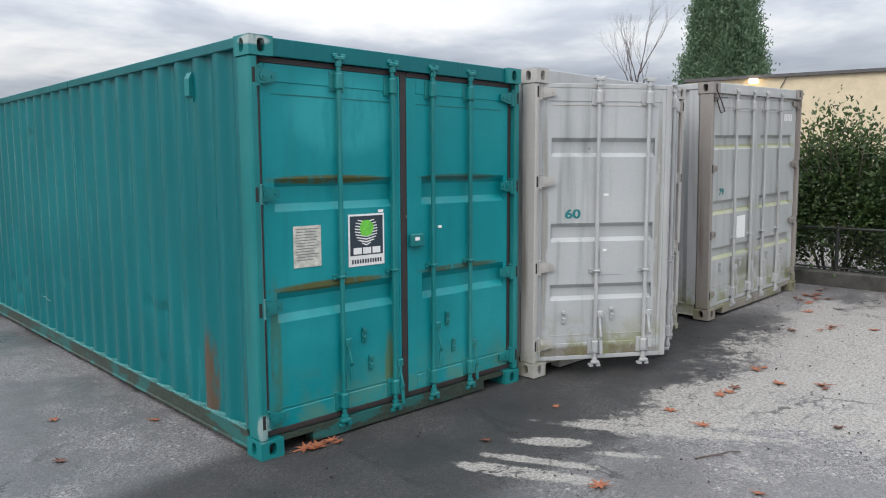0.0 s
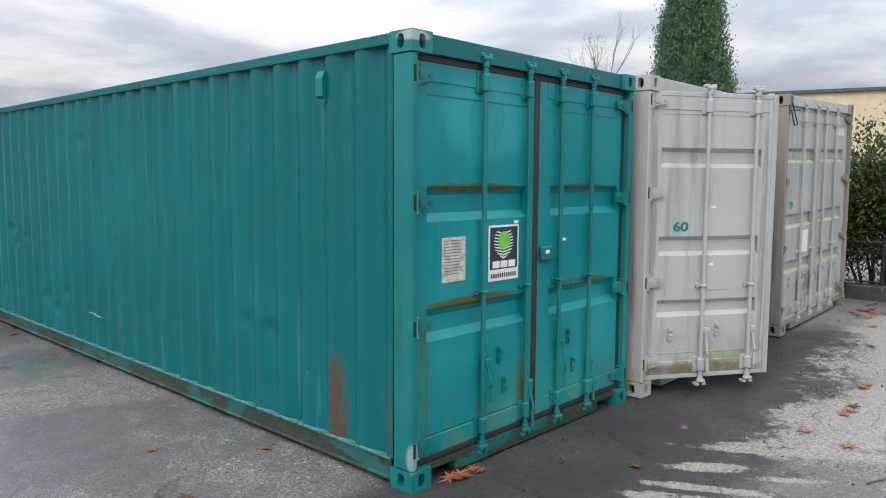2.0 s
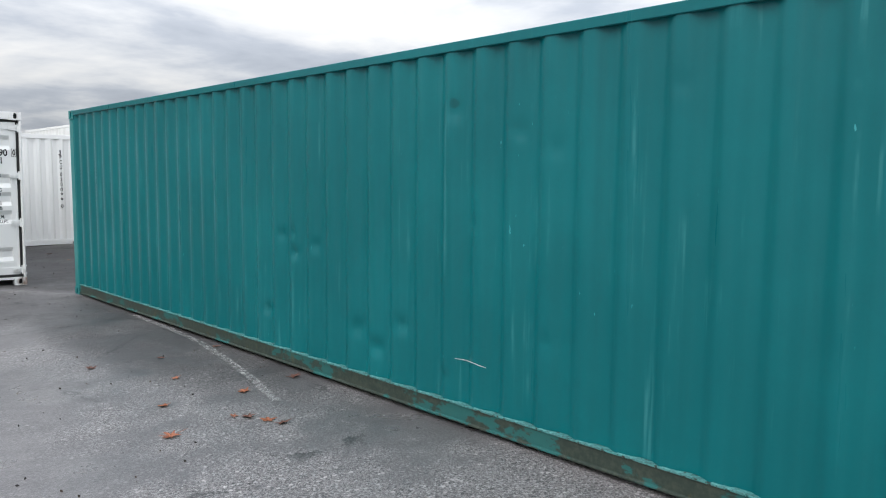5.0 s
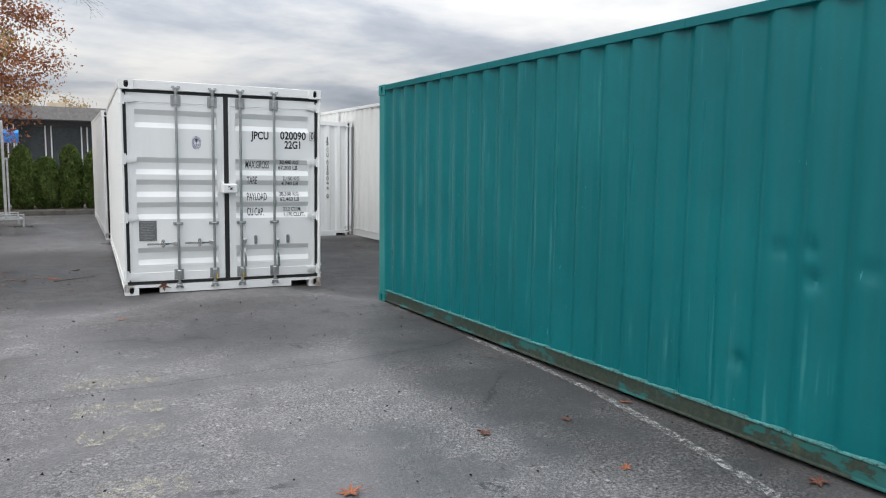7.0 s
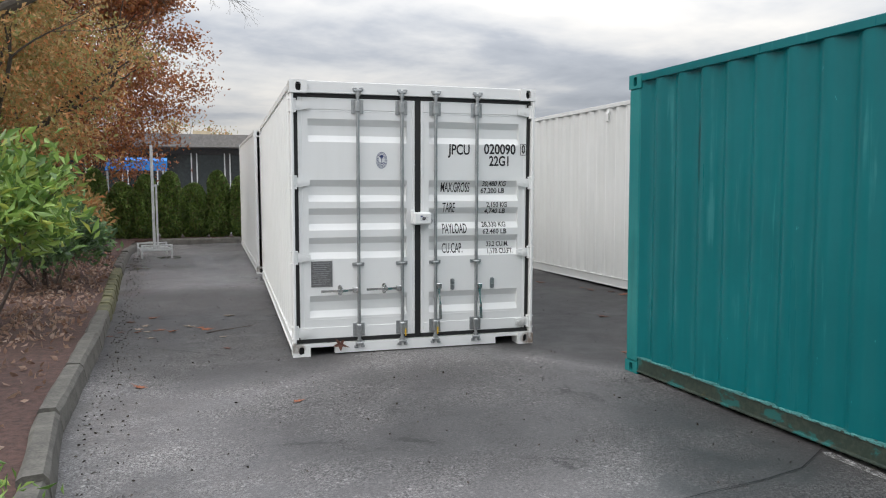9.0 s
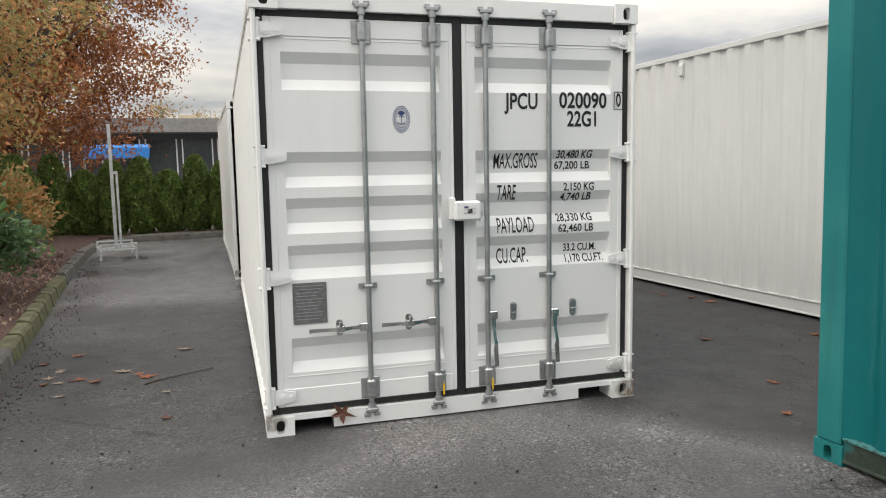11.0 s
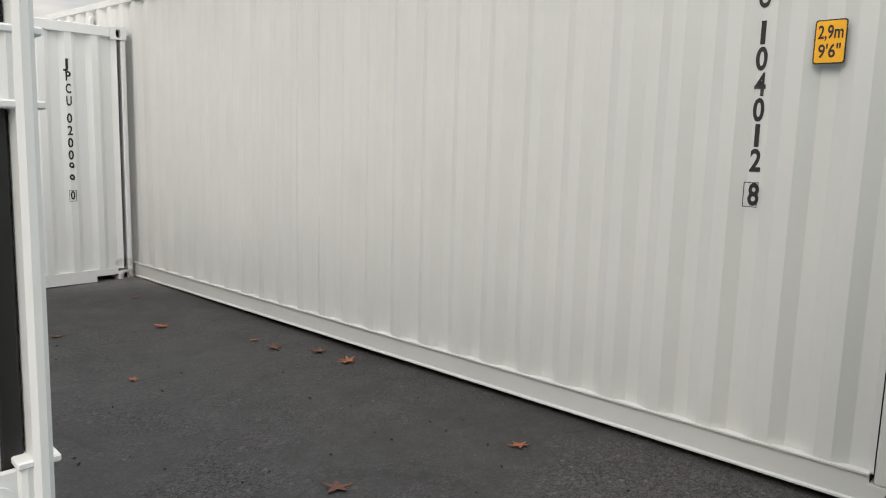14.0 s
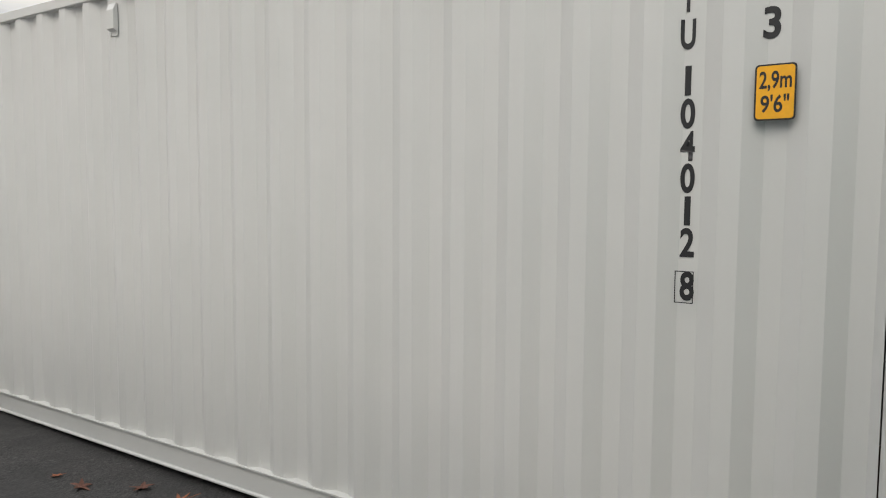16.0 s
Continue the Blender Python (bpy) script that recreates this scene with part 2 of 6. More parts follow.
mossy_grey_door = paint("mossy_grey_door_paint", (0.38, 0.395, 0.39), (0.46, 0.47, 0.46), (0.22, 0.22, 0.19), 0.5, 0.6, 0.5, moss=0.8,
                        stains=[((1.2, 0.06, zz), (2.6, 0, 0.03), (0.32, 0.34, 0.09), 0.5) for zz in (1.905, 1.175, 0.665)] + [((1.0, 0.06, 0.5), (0.5, 0, 0.14), (0.13, 0.13, 0.06), 0.6)])
brown_grey = paint("brown_grey_paint", (0.24, 0.215, 0.195), (0.29, 0.27, 0.25), (0.10, 0.07, 0.055), 0.9, 0.9, 0.6, moss=0.5)
grey_metal = paint("grey_fittings_paint", (0.38, 0.39, 0.39), (0.46, 0.46, 0.45), (0.2, 0.18, 0.15), 0.6, 0.6, 0.45)
rusty_grey = paint("rusty_grey_paint", (0.40, 0.385, 0.365), (0.46, 0.44, 0.41), (0.14, 0.1, 0.07), 0.9, 0.9, 0.6, moss=0.5)
white_paint = paint("white_container_paint", (0.80, 0.81, 0.80), (0.83, 0.83, 0.82), (0.62, 0.62, 0.60), 0.0, 0.12, 0.34, relief=0.15,
                    stains=[((2.40, 0, 0.06), (0.12, 0.1, 0.075), (0.16, 0.09, 0.05), 0.9), ((0.03, 0, 0.09), (0.1, 0.1, 0.06), (0.14, 0.10, 0.07), 0.75),
                            ((2.36, 0.03, 0.2), (0.12, 0.08, 0.06), (0.40, 0.39, 0.37), 0.7)])
hicube_paint = paint("off_white_container_paint", (0.57, 0.575, 0.56), (0.61, 0.61, 0.595), (0.48, 0.48, 0.46), 0.0, 0.12, 0.36)
worn_edge = plain("chipped_teal_edge", (0.10, 0.30, 0.29), 0.55, 0, 0.6, 10)
gasket_black = plain("black_rubber", (0.012, 0.012, 0.012), 0.6)
gasket_brown = plain("old_brown_rubber", (0.03, 0.022, 0.022), 0.6)
galv = plain("galvanised_steel", (0.42, 0.435, 0.44), 0.33, 0.75, 0.2, 14)
chrome = plain("zinc_plated_steel", (0.62, 0.62, 0.61), 0.2, 0.95, 0.15, 20)
# near-black for hollows and gaps, their shade put into the colour
dark_gap = plain("dark_interior", (0.015, 0.015, 0.015), 0.8)
floor_ply = plain("container_floor_plywood", (0.12, 0.08, 0.05), 0.7)
ink = plain("black_lettering", (0.012, 0.012, 0.014), 0.5)
teal_ink = plain("teal_lettering", (0.01, 0.16, 0.17), 0.5)
white_ink = plain("white_sticker", (0.78, 0.78, 0.76), 0.5, var=0.1)
navy_ink = plain("navy_print", (0.02, 0.035, 0.05), 0.5)
lime_ink = plain("lime_print", (0.16, 0.6, 0.06), 0.5)
blue_ink = plain("blue_seal_print", (0.05, 0.07, 0.2), 0.5)
amber_ink = plain("amber_sticker", (0.85, 0.40, 0.01), 0.5, var=0.08)
plate_metal = plain("etched_steel_plate", (0.2, 0.2, 0.2), 0.45, 0.4, 0.4, 40)
old_plate = plain("weathered_approval_plate", (0.60, 0.59, 0.52), 0.5, 0.2, 0.35, 25)
yellow_tag = plain("yellow_tag", (0.8, 0.5, 0.02), 0.5)


def make_asphalt():
    k = Mat("damp_asphalt", 0.5, spec=0.6)
    agg = k.cells(75, "F1", 0)
    grain = k.noise(48, 5, 0.8)
    mid = k.noise(3.2, 6, 0.65)
    big = k.noise(0.35, 5, 0.6)
    # open coarse surface, and places filled smooth with fines
    coarse = k.step(k.math("ADD", k.noise(0.8, 6, 0.62, shift=(4.1, 2.2, 0)), k.math("MULTIPLY", k.math("SUBTRACT", mid, 0.5), 0.5)), 0.42, 0.58)
    rough_col = k.mix(k.step(grain, 0.40, 0.62), (0.012, 0.0115, 0.012), (0.105, 0.10, 0.099))
    fine_col = k.mix(k.step(grain, 0.36, 0.66), (0.030, 0.029, 0.030), (0.068, 0.065, 0.065))
    col = k.mix(coarse, fine_col, rough_col)

    def stones(scale, lo, amount, tone):
        sep = k.nt.nodes.new("ShaderNodeSeparateColor")
        k.nt.links.new(k.cells(scale, "F1", 1), sep.inputs[0])
        core = k.step(k.cells(scale, "F1", 0), 0.62, 0.40)
        f = k.math("MULTIPLY", k.math("MULTIPLY", k.step(sep.outputs[0], lo, lo + 0.06), core), k.math("ADD", k.math("MULTIPLY", coarse, amount * 0.75), amount * 0.25))
        return k.mix(f, col, tone)

    col = stones(75, 0.71, 0.62, (0.185, 0.19, 0.187))
    col = stones(150, 0.62, 0.65, (0.17, 0.165, 0.16))
    col = stones(40, 0.935, 0.65, (0.26, 0.25, 0.245))
    col = k.mix(k.math("MULTIPLY", k.step(mid, 0.45, 0.68), 0.22), col, (0.085, 0.082, 0.081))
    col = k.mix(k.math("MULTIPLY", k.step(big, 0.46, 0.62), 0.35), col, (0.026, 0.028, 0.029))
    # darker, rougher ellipses beside and before the containers; that at y 11.6 is damp
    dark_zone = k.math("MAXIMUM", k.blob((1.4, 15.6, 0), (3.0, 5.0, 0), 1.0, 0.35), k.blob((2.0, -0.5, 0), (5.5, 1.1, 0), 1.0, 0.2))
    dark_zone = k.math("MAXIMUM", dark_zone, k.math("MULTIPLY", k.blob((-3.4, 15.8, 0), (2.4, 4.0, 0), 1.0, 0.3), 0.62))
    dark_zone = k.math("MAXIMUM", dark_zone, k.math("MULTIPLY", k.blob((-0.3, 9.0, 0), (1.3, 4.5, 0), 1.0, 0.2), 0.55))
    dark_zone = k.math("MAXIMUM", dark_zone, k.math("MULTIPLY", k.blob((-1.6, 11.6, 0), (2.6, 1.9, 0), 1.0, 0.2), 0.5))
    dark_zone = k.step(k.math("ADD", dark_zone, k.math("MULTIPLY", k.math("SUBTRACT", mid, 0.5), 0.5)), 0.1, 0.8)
    # outside the zones the wet lane's sky sheen is painted in as lighter asphalt
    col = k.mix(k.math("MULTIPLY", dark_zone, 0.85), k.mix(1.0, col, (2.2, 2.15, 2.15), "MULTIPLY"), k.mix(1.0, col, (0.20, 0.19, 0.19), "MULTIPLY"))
    # dry pale patches where water has drained off in front of the grey containers
    p = k.xyz()
    edge = k.math("ADD", k.math("MULTIPLY", k.math("SUBTRACT", k.noise(1.3, 8, 0.65, shift=(3.3, 1.7, 0)), 0.5), 2.6),
                  k.math("MULTIPLY", k.math("SUBTRACT", k.noise(11, 6, 0.75), 0.5), 2.4))

    def pool(cx, cy, ra, rb, deg):
        c, s = math.cos(radians(deg)), math.sin(radians(deg))
        dx, dy = k.math("SUBTRACT", p[0], cx), k.math("SUBTRACT", p[1], cy)
        u = k.math("DIVIDE", k.math("ADD", k.math("MULTIPLY", dx, c), k.math("MULTIPLY", dy, s)), ra)
        v = k.math("DIVIDE", k.math("SUBTRACT", k.math("MULTIPLY", dy, c), k.math("MULTIPLY", dx, s)), rb)
        return k.math("SUBTRACT", 1.0, k.math("ADD", k.math("MULTIPLY", u, u), k.math("MULTIPLY", v, v)))

    field = pool(5.5, -1.95, 3.3, 1.2, 2)
    for q in ((3.1, -1.45, 1.1, 0.5, -8), (2.3, -1.55, 0.95, 0.09, -58), (2.55, -1.6, 0.9, 0.06, -52), (1.05, -1.25, 0.5, 0.09, -62), (1.25, -1.2, 0.45, 0.06, -62),
              (1.55, -1.05, 0.3, 0.08, -50), (1.7, -1.5, 0.25, 0.06, -55), (6.6, -0.95, 0.9, 0.25, 10)):
        field = k.math("MAXIMUM", field, pool(*q))
    dry = k.step(k.math("ADD", field, k.math("MULTIPLY", edge, 1.05)), -0.05, 0.5)
    run_ = k.math("ABSOLUTE", k.math("SUBTRACT", k.noise(0.9, 4, 0.5, stretch=(0.8, 1.9, 1), shift=(1.2, 0.4, 0), dist=1.2), 0.5))
    dry = k.math("MULTIPLY", dry, k.step(run_, 0.001, 0.007))
    pale = k.mix(k.step(grain, 0.36, 0.64), (0.15, 0.142, 0.128), (0.36, 0.34, 0.31))
    col = k.mix(k.math("MULTIPLY", dry, 0.9), col, pale)
    # hairline cracks
    crack = k.cells(0.42, "DISTANCE_TO_EDGE", 0, stretch=(1, 0.8, 1))
    wob = k.math("ADD", crack, k.math("MULTIPLY", k.math("SUBTRACT", k.noise(4, 5, 0.7), 0.5), 0.12))
    line = k.math("MULTIPLY", k.step(k.math("ABSOLUTE", wob), 0.008, 0.002), k.step(k.noise(0.8, 2), 0.5, 0.6))
    col = k.mix(k.math("MULTIPLY", line, 0.7), col, (0.008, 0.008, 0.008))
    h = k.math("ADD", k.math("MULTIPLY", k.math("SUBTRACT", 1.0, agg), 0.7), k.math("MULTIPLY", grain, 0.9))
    h = k.math("MULTIPLY", h, k.math("ADD", k.math("MULTIPLY", coarse, 0.75), 0.25))
    k.bump(h, 0.8, 0.006)
    wet = k.step(k.math("ADD", k.math("MULTIPLY", big, 0.6), k.math("MULTIPLY", mid, 0.4)), 0.40, 0.62)
    r = k.math("ADD", k.math("MULTIPLY", k.math("SUBTRACT", 1.0, wet), 0.22), k.math("ADD", k.math("MULTIPLY", coarse, 0.14), 0.22))
    r = k.math("ADD", r, k.math("MULTIPLY", dark_zone, 0.28))
    r = k.math("ADD", r, k.math("MULTIPLY", dry, 0.35), True)
    return k.done(col, r)


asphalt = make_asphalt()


def worn(name, colour, cover=0.5, scale=14.0):
    """Worn paint on asphalt: broken up by a noise mask."""
    k = Mat(name, 0.6)
    n = k.math("ADD", k.math("MULTIPLY", k.noise(scale, 6, 0.75), 0.6), k.math("MULTIPLY", k.noise(scale * 8, 3, 0.7), 0.4))
    k.put(k.math("MULTIPLY", k.step(n, 1 - cover - 0.03, 1 - cover + 0.08), 0.8), k.b.inputs["Alpha"])
    return k.done(k.mix(n, tuple(c * 0.7 for c in colour), colour))


yellow_line = worn("worn_yellow_line", (0.56, 0.51, 0.37), 0.465)
tar = plain("dark_crack", (0.008, 0.008, 0.008), 0.7)
white_line = worn("worn_white_line", (0.6, 0.6, 0.58), 0.49, 22)
concrete = plain("weathered_concrete", (0.115, 0.108, 0.095), 0.8, 0, 0.45, 6, 0.5)
dark_concrete = plain("damp_dark_concrete", (0.06, 0.057, 0.05), 0.8, 0, 0.45, 6, 0.5)
mossy = plain("mossy_concrete", (0.12, 0.115, 0.06), 0.85, 0, 0.5, 9, 0.6)
soil = plain("bark_mulch", (0.085, 0.046, 0.038), 0.9, 0, 0.6, 20, 0.9)
pale_paving = plain("pale_paving", (0.42, 0.41, 0.40), 0.7)
bark = plain("grey_bark", (0.085, 0.072, 0.058), 0.9, 0, 0.5, 10, 0.8)
twig_bark = plain("twig_bark", (0.10, 0.075, 0.065), 0.9, 0, 0.4)
leaf_fallen = plain("fallen_leaf", (0.30, 0.10, 0.045), 0.6, 0, 0.5, 14)
leaf_brown = plain("brown_fallen_leaf", (0.14, 0.055, 0.035), 0.6, 0, 0.5, 14)
leaf_pale = plain("pale_fallen_leaf", (0.34, 0.26, 0.2), 0.6, 0, 0.4, 14)
oak_leaves = leafy("autumn_oak_foliage", [(0.232, 0.074, 0.040), (0.489, 0.170, 0.059), (0.350, 0.149, 0.084), (0.582, 0.251, 0.069), (0.186, 0.096, 0.059)])
turning_leaves = leafy("turning_foliage", [(0.325, 0.267, 0.098), (0.552, 0.334, 0.146), (0.293, 0.334, 0.113), (0.780, 0.334, 0.146), (0.227, 0.267, 0.098)])
rhodo_leaves = leafy("rhododendron_foliage", [(0.095, 0.180, 0.044), (0.245, 0.403, 0.089), (0.415, 0.584, 0.156), (0.112, 0.222, 0.066), (0.565, 0.605, 0.133)], 0.35)
dark_leaves = leafy("dark_shrub_foliage", [(0.063, 0.109, 0.063), (0.109, 0.188, 0.078), (0.156, 0.280, 0.093)], 0.4)
cedar_leaves = leafy("cedar_hedge_foliage", [(0.068, 0.116, 0.029), (0.145, 0.243, 0.055), (0.253, 0.350, 0.078), (0.098, 0.166, 0.039), (0.194, 0.166, 0.068)], 0.6)
hedge_leaves = leafy("hedge_foliage", [(0.021, 0.040, 0.016), (0.046, 0.086, 0.025), (0.086, 0.138, 0.034), (0.034, 0.057, 0.023)], 0.5)
conifer_leaves = leafy("conifer_foliage", [(0.083, 0.147, 0.083), (0.157, 0.248, 0.138), (0.110, 0.184, 0.110), (0.221, 0.314, 0.184)], 0.6)
stucco = plain("beige_stucco", (0.62, 0.52, 0.36), 0.85, 0, 0.12, 3)
fascia = plain("grey_fascia", (0.28, 0.265, 0.25), 0.7)
roof_edge = plain("dark_roof_edge", (0.09, 0.085, 0.085), 0.6)
# dark grey with the shade under the roof put into the wall colour
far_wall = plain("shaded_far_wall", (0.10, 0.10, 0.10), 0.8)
window_glass = plain("dark_window_glass", (0.05, 0.06, 0.06), 0.08)
awning_blue = plain("blue_awning_fabric", (0.02, 0.22, 0.62), 0.6)
pale_steel = plain("bright_galvanised_steel", (0.60, 0.61, 0.61), 0.45, 0.2)
fence_wire = plain("fence_wire", (0.04, 0.043, 0.04), 0.5, 0.6)

# ---- mesh helpers ----


class MB:
    """Collects faces of one part."""

    def __init__(self):
        self.v, self.f, self.mi = [], [], []
        self.cur = 0

    def add(self, verts, faces):
        o = len(self.v)
        self.v.extend(verts)
        for f in faces:
            self.f.append([i + o for i in f])
            self.mi.append(self.cur)
        return self

    def box(self, x0, x1, y0, y1, z0, z1, c=0.004):
        """A box with chamfered edges."""
        x0, x1 = min(x0, x1), max(x0, x1)
        y0, y1 = min(y0, y1), max(y0, y1)
        z0, z1 = min(z0, z1), max(z0, z1)
        c = min(c, (x1 - x0) * 0.3, (y1 - y0) * 0.3, (z1 - z0) * 0.3)
        vs, idx = [], {}
        for sx in (0, 1):
            for sy in (0, 1):
                for sz in (0, 1):
                    p = ((x0, x1)[sx], (y0, y1)[sy], (z0, z1)[sz])
                    for ax in range(3):
                        q = list(p)
                        for other in range(3):
                            if other != ax:
                                q[other] += c if (sx, sy, sz)[other] == 0 else -c
                        idx[(sx, sy, sz, ax)] = len(vs)
                        vs.append(tuple(q))
        fs = []
        for ax in range(3):
            a, b = [i for i in range(3) if i != ax]
            for s in (0, 1):
                loop = []
                for u, w in ((0, 0), (1, 0), (1, 1), (0, 1)):
                    k = [0, 0, 0]
                    k[ax], k[a], k[b] = s, u, w
                    loop.append(idx[(*k, ax)])
                flip = (s == 0) != (ax == 1)
                fs.append(loop[::-1] if flip else loop)
        for ax in range(3):
            a, b = [i for i in range(3) if i != ax]
            for u in (0, 1):
                for w in (0, 1):
                    k0, k1 = [0, 0, 0], [0, 0, 0]
                    k0[ax], k1[ax] = 0, 1
                    k0[a] = k1[a] = u
                    k0[b] = k1[b] = w
                    fs.append([idx[(*k0, a)], idx[(*k1, a)], idx[(*k1, b)], idx[(*k0, b)]])
        for sx in (0, 1):
            for sy in (0, 1):
                for sz in (0, 1):
                    fs.append([idx[(sx, sy, sz, 0)], idx[(sx, sy, sz, 1)], idx[(sx, sy, sz, 2)]])
        return self.add(vs, fs)

    def rod(self, p, q, r, n=12, r2=None):
        p, q = Vector(p), Vector(q)
        d = (q - p).normalized()
        a = d.orthogonal().normalized()
        b = d.cross(a)
        vs = []
        for c, rr in ((p, r), (q, r if r2 is None else r2)):
            for i in range(n):
                t = 2 * math.pi * i / n
                vs.append(tuple(c + (a * math.cos(t) + b * math.sin(t)) * rr))
        fs = [[i, (i + 1) % n, n + (i + 1) % n, n + i] for i in range(n)]
        fs += [list(range(n))[::-1], list(range(n, 2 * n))]
        return self.add(vs, fs)

    def prism(self, poly, axis, lo, hi):
        """A polygon in the two other axes, drawn out along an axis."""
        n = len(poly)
        vs = []
        for h in (lo, hi):
            for a, b in poly:
                p = [a, b]
                p.insert(axis, h)
                vs.append(tuple(p))
        fs = [[i, (i + 1) % n, n + (i + 1) % n, n + i] for i in range(n)]
        fs += [list(range(n))[::-1], list(range(n, 2 * n))]
        return self.add(vs, fs)

    def mesh(self, name, mats, smooth=False):
        me = bpy.data.meshes.new(name)
        me.from_pydata(self.v, [], self.f)
        for m in mats if isinstance(mats, (list, tuple)) else [mats]:
            me.materials.append(m)
        if any(self.mi):
            me.polygons.foreach_set("material_index", self.mi)
        bm = bmesh.new()
        bm.from_mesh(me)
        bmesh.ops.recalc_face_normals(bm, faces=bm.faces)
        bm.to_mesh(me)
        bm.free()
        if smooth:
            me.polygons.foreach_set("use_smooth", [True] * len(me.polygons))
            me.set_sharp_from_angle(angle=radians(35 if smooth is True else smooth))
        me.update()
        return me


def part(name, mb, mats, parent=None, label="", smooth=False):
    ob = new(name, mb.mesh(name, mats, smooth) if isinstance(mb, MB) else mb)
    if parent is not None:
        ob.parent = parent
    return tagged(ob, label) if label else ob


def root(name, m, label, category, group="", kind=""):
    ob = new(name)
    ob.empty_display_size = 0.3
    ob.matrix_world = m
    return tagged(ob, label, category, group, kind)


def ground_z(x, y):
    """The yard rises gently behind the white container and towards the grey ones."""
    def soft(v):
        return math.log1p(math.exp(v * 3)) / 3 if v < 8 else v
    t = min(1.0, max(0.0, (y - 11) / 3.0))
    t = t * t * (3 - 2 * t)
    def ease(v):
        v = min(1.0, max(0.0, v))
        return v * v * (3 - 2 * v)
    knoll = 0.05 * ease((y - 10) / 3.5) * ease((1.5 - x) / 3)
    verge = 0.032 * soft(min(max(x, -20), 10.0) - 2.6) * (1 - ease((y - 7) / 3)) * ease((y + 30) / 15)
    return 0.016 * soft(min(y, 33) - 17) + 0.022 * soft(min(max(x, -20), 3.0) - 1.0) * t + knoll + verge


def letters(text, height, squeeze=0.62, bold=0.0, shear=0.0, align="LEFT"):
    """Lettering as a flat bmesh in the xz plane, reading along +x, its capitals as tall as height."""
    cu = bpy.data.curves.new("lettering", "FONT")
    cu.body, cu.size, cu.offset, cu.shear = text, height / 0.72, bold, shear
    cu.align_x, cu.align_y, cu.fill_mode, cu.resolution_u = align, "CENTER", "FRONT", 5
    tmp = bpy.data.objects.new("lettering", cu)
    scene.collection.objects.link(tmp)
    me = bpy.data.meshes.new_from_object(tmp.evaluated_get(bpy.context.evaluated_depsgraph_get()))
    bpy.data.objects.remove(tmp)
    bpy.data.curves.remove(cu)
    bm = bmesh.new()
    bm.from_mesh(me)
    bpy.data.meshes.remove(me)
    for v in bm.verts:
        v.co = Vector((v.co.x * squeeze, 0, v.co.y))
    return bm


def drape(bm, axis, breaks, depth):
    """Cuts a flat bmesh at the breaks along an axis and lays it onto a folded sheet."""
    for b in breaks:
        co, no = Vector((0, 0, 0)), Vector((0, 0, 0))
        co[axis], no[axis] = b, 1
        bmesh.ops.bisect_plane(bm, geom=bm.verts[:] + bm.edges[:] + bm.faces[:], plane_co=co, plane_no=no)
    return bm


def bm_part(name, bm, mat, parent, label=""):
    me = bpy.data.meshes.new(name)
    bm.to_mesh(me)
    bm.free()
    me.materials.append(mat)
    return part(name, me, None, parent, label)


# ---- containers ----
W = 2.438


def oval_face(mb, origin, u, v, hu, hv, ru, rv, inward, mat_hole):
    """A flat rectangle (half sizes hu, hv) with an oval hole that goes 50 mm in."""
    o, u, v, inw = Vector(origin), Vector(u), Vector(v), Vector(inward)
    n = 24
    outer, rim, deep = [], [], []
    for i in range(n):
        t = 2 * math.pi * i / n
        c, s = math.cos(t), math.sin(t)
        k = min(hu / abs(c) if abs(c) > 1e-6 else 9, hv / abs(s) if abs(s) > 1e-6 else 9)
        outer.append(tuple(o + u * (c * k) + v * (s * k)))
        # a slot with rounded ends
        sq = (abs(c) ** 3 + abs(s) ** 3) ** (-1 / 3)
        rim.append(tuple(o + u * (c * ru * sq) + v * (s * rv * sq)))
        deep.append(tuple(Vector(rim[-1]) + inw * 0.05))
    for su in (-1, 1):
        for sv in (-1, 1):
            outer.append(tuple(o + u * (su * hu) + v * (sv * hv)))
    base = list(range(n))
    fs = [[i, (i + 1) % n, n + 4 + (i + 1) % n, n + 4 + i] for i in base]
    # close the four corners of the plate
    for ci, (su, sv) in enumerate(((-1, -1), (-1, 1), (1, -1), (1, 1))):
        ang = math.atan2(sv * hv, su * hu) % (2 * math.pi)
        i = int(ang / (2 * math.pi) * n)
        fs.append([i, n + ci, (i + 1) % n])
    mb.add(outer + rim, fs)
    mb.add(rim + deep, [[i, (i + 1) % n, n + (i + 1) % n, n + i] for i in base])
    keep, mb.cur = mb.cur, mat_hole
    mb.add(deep, [base])
    mb.cur = keep


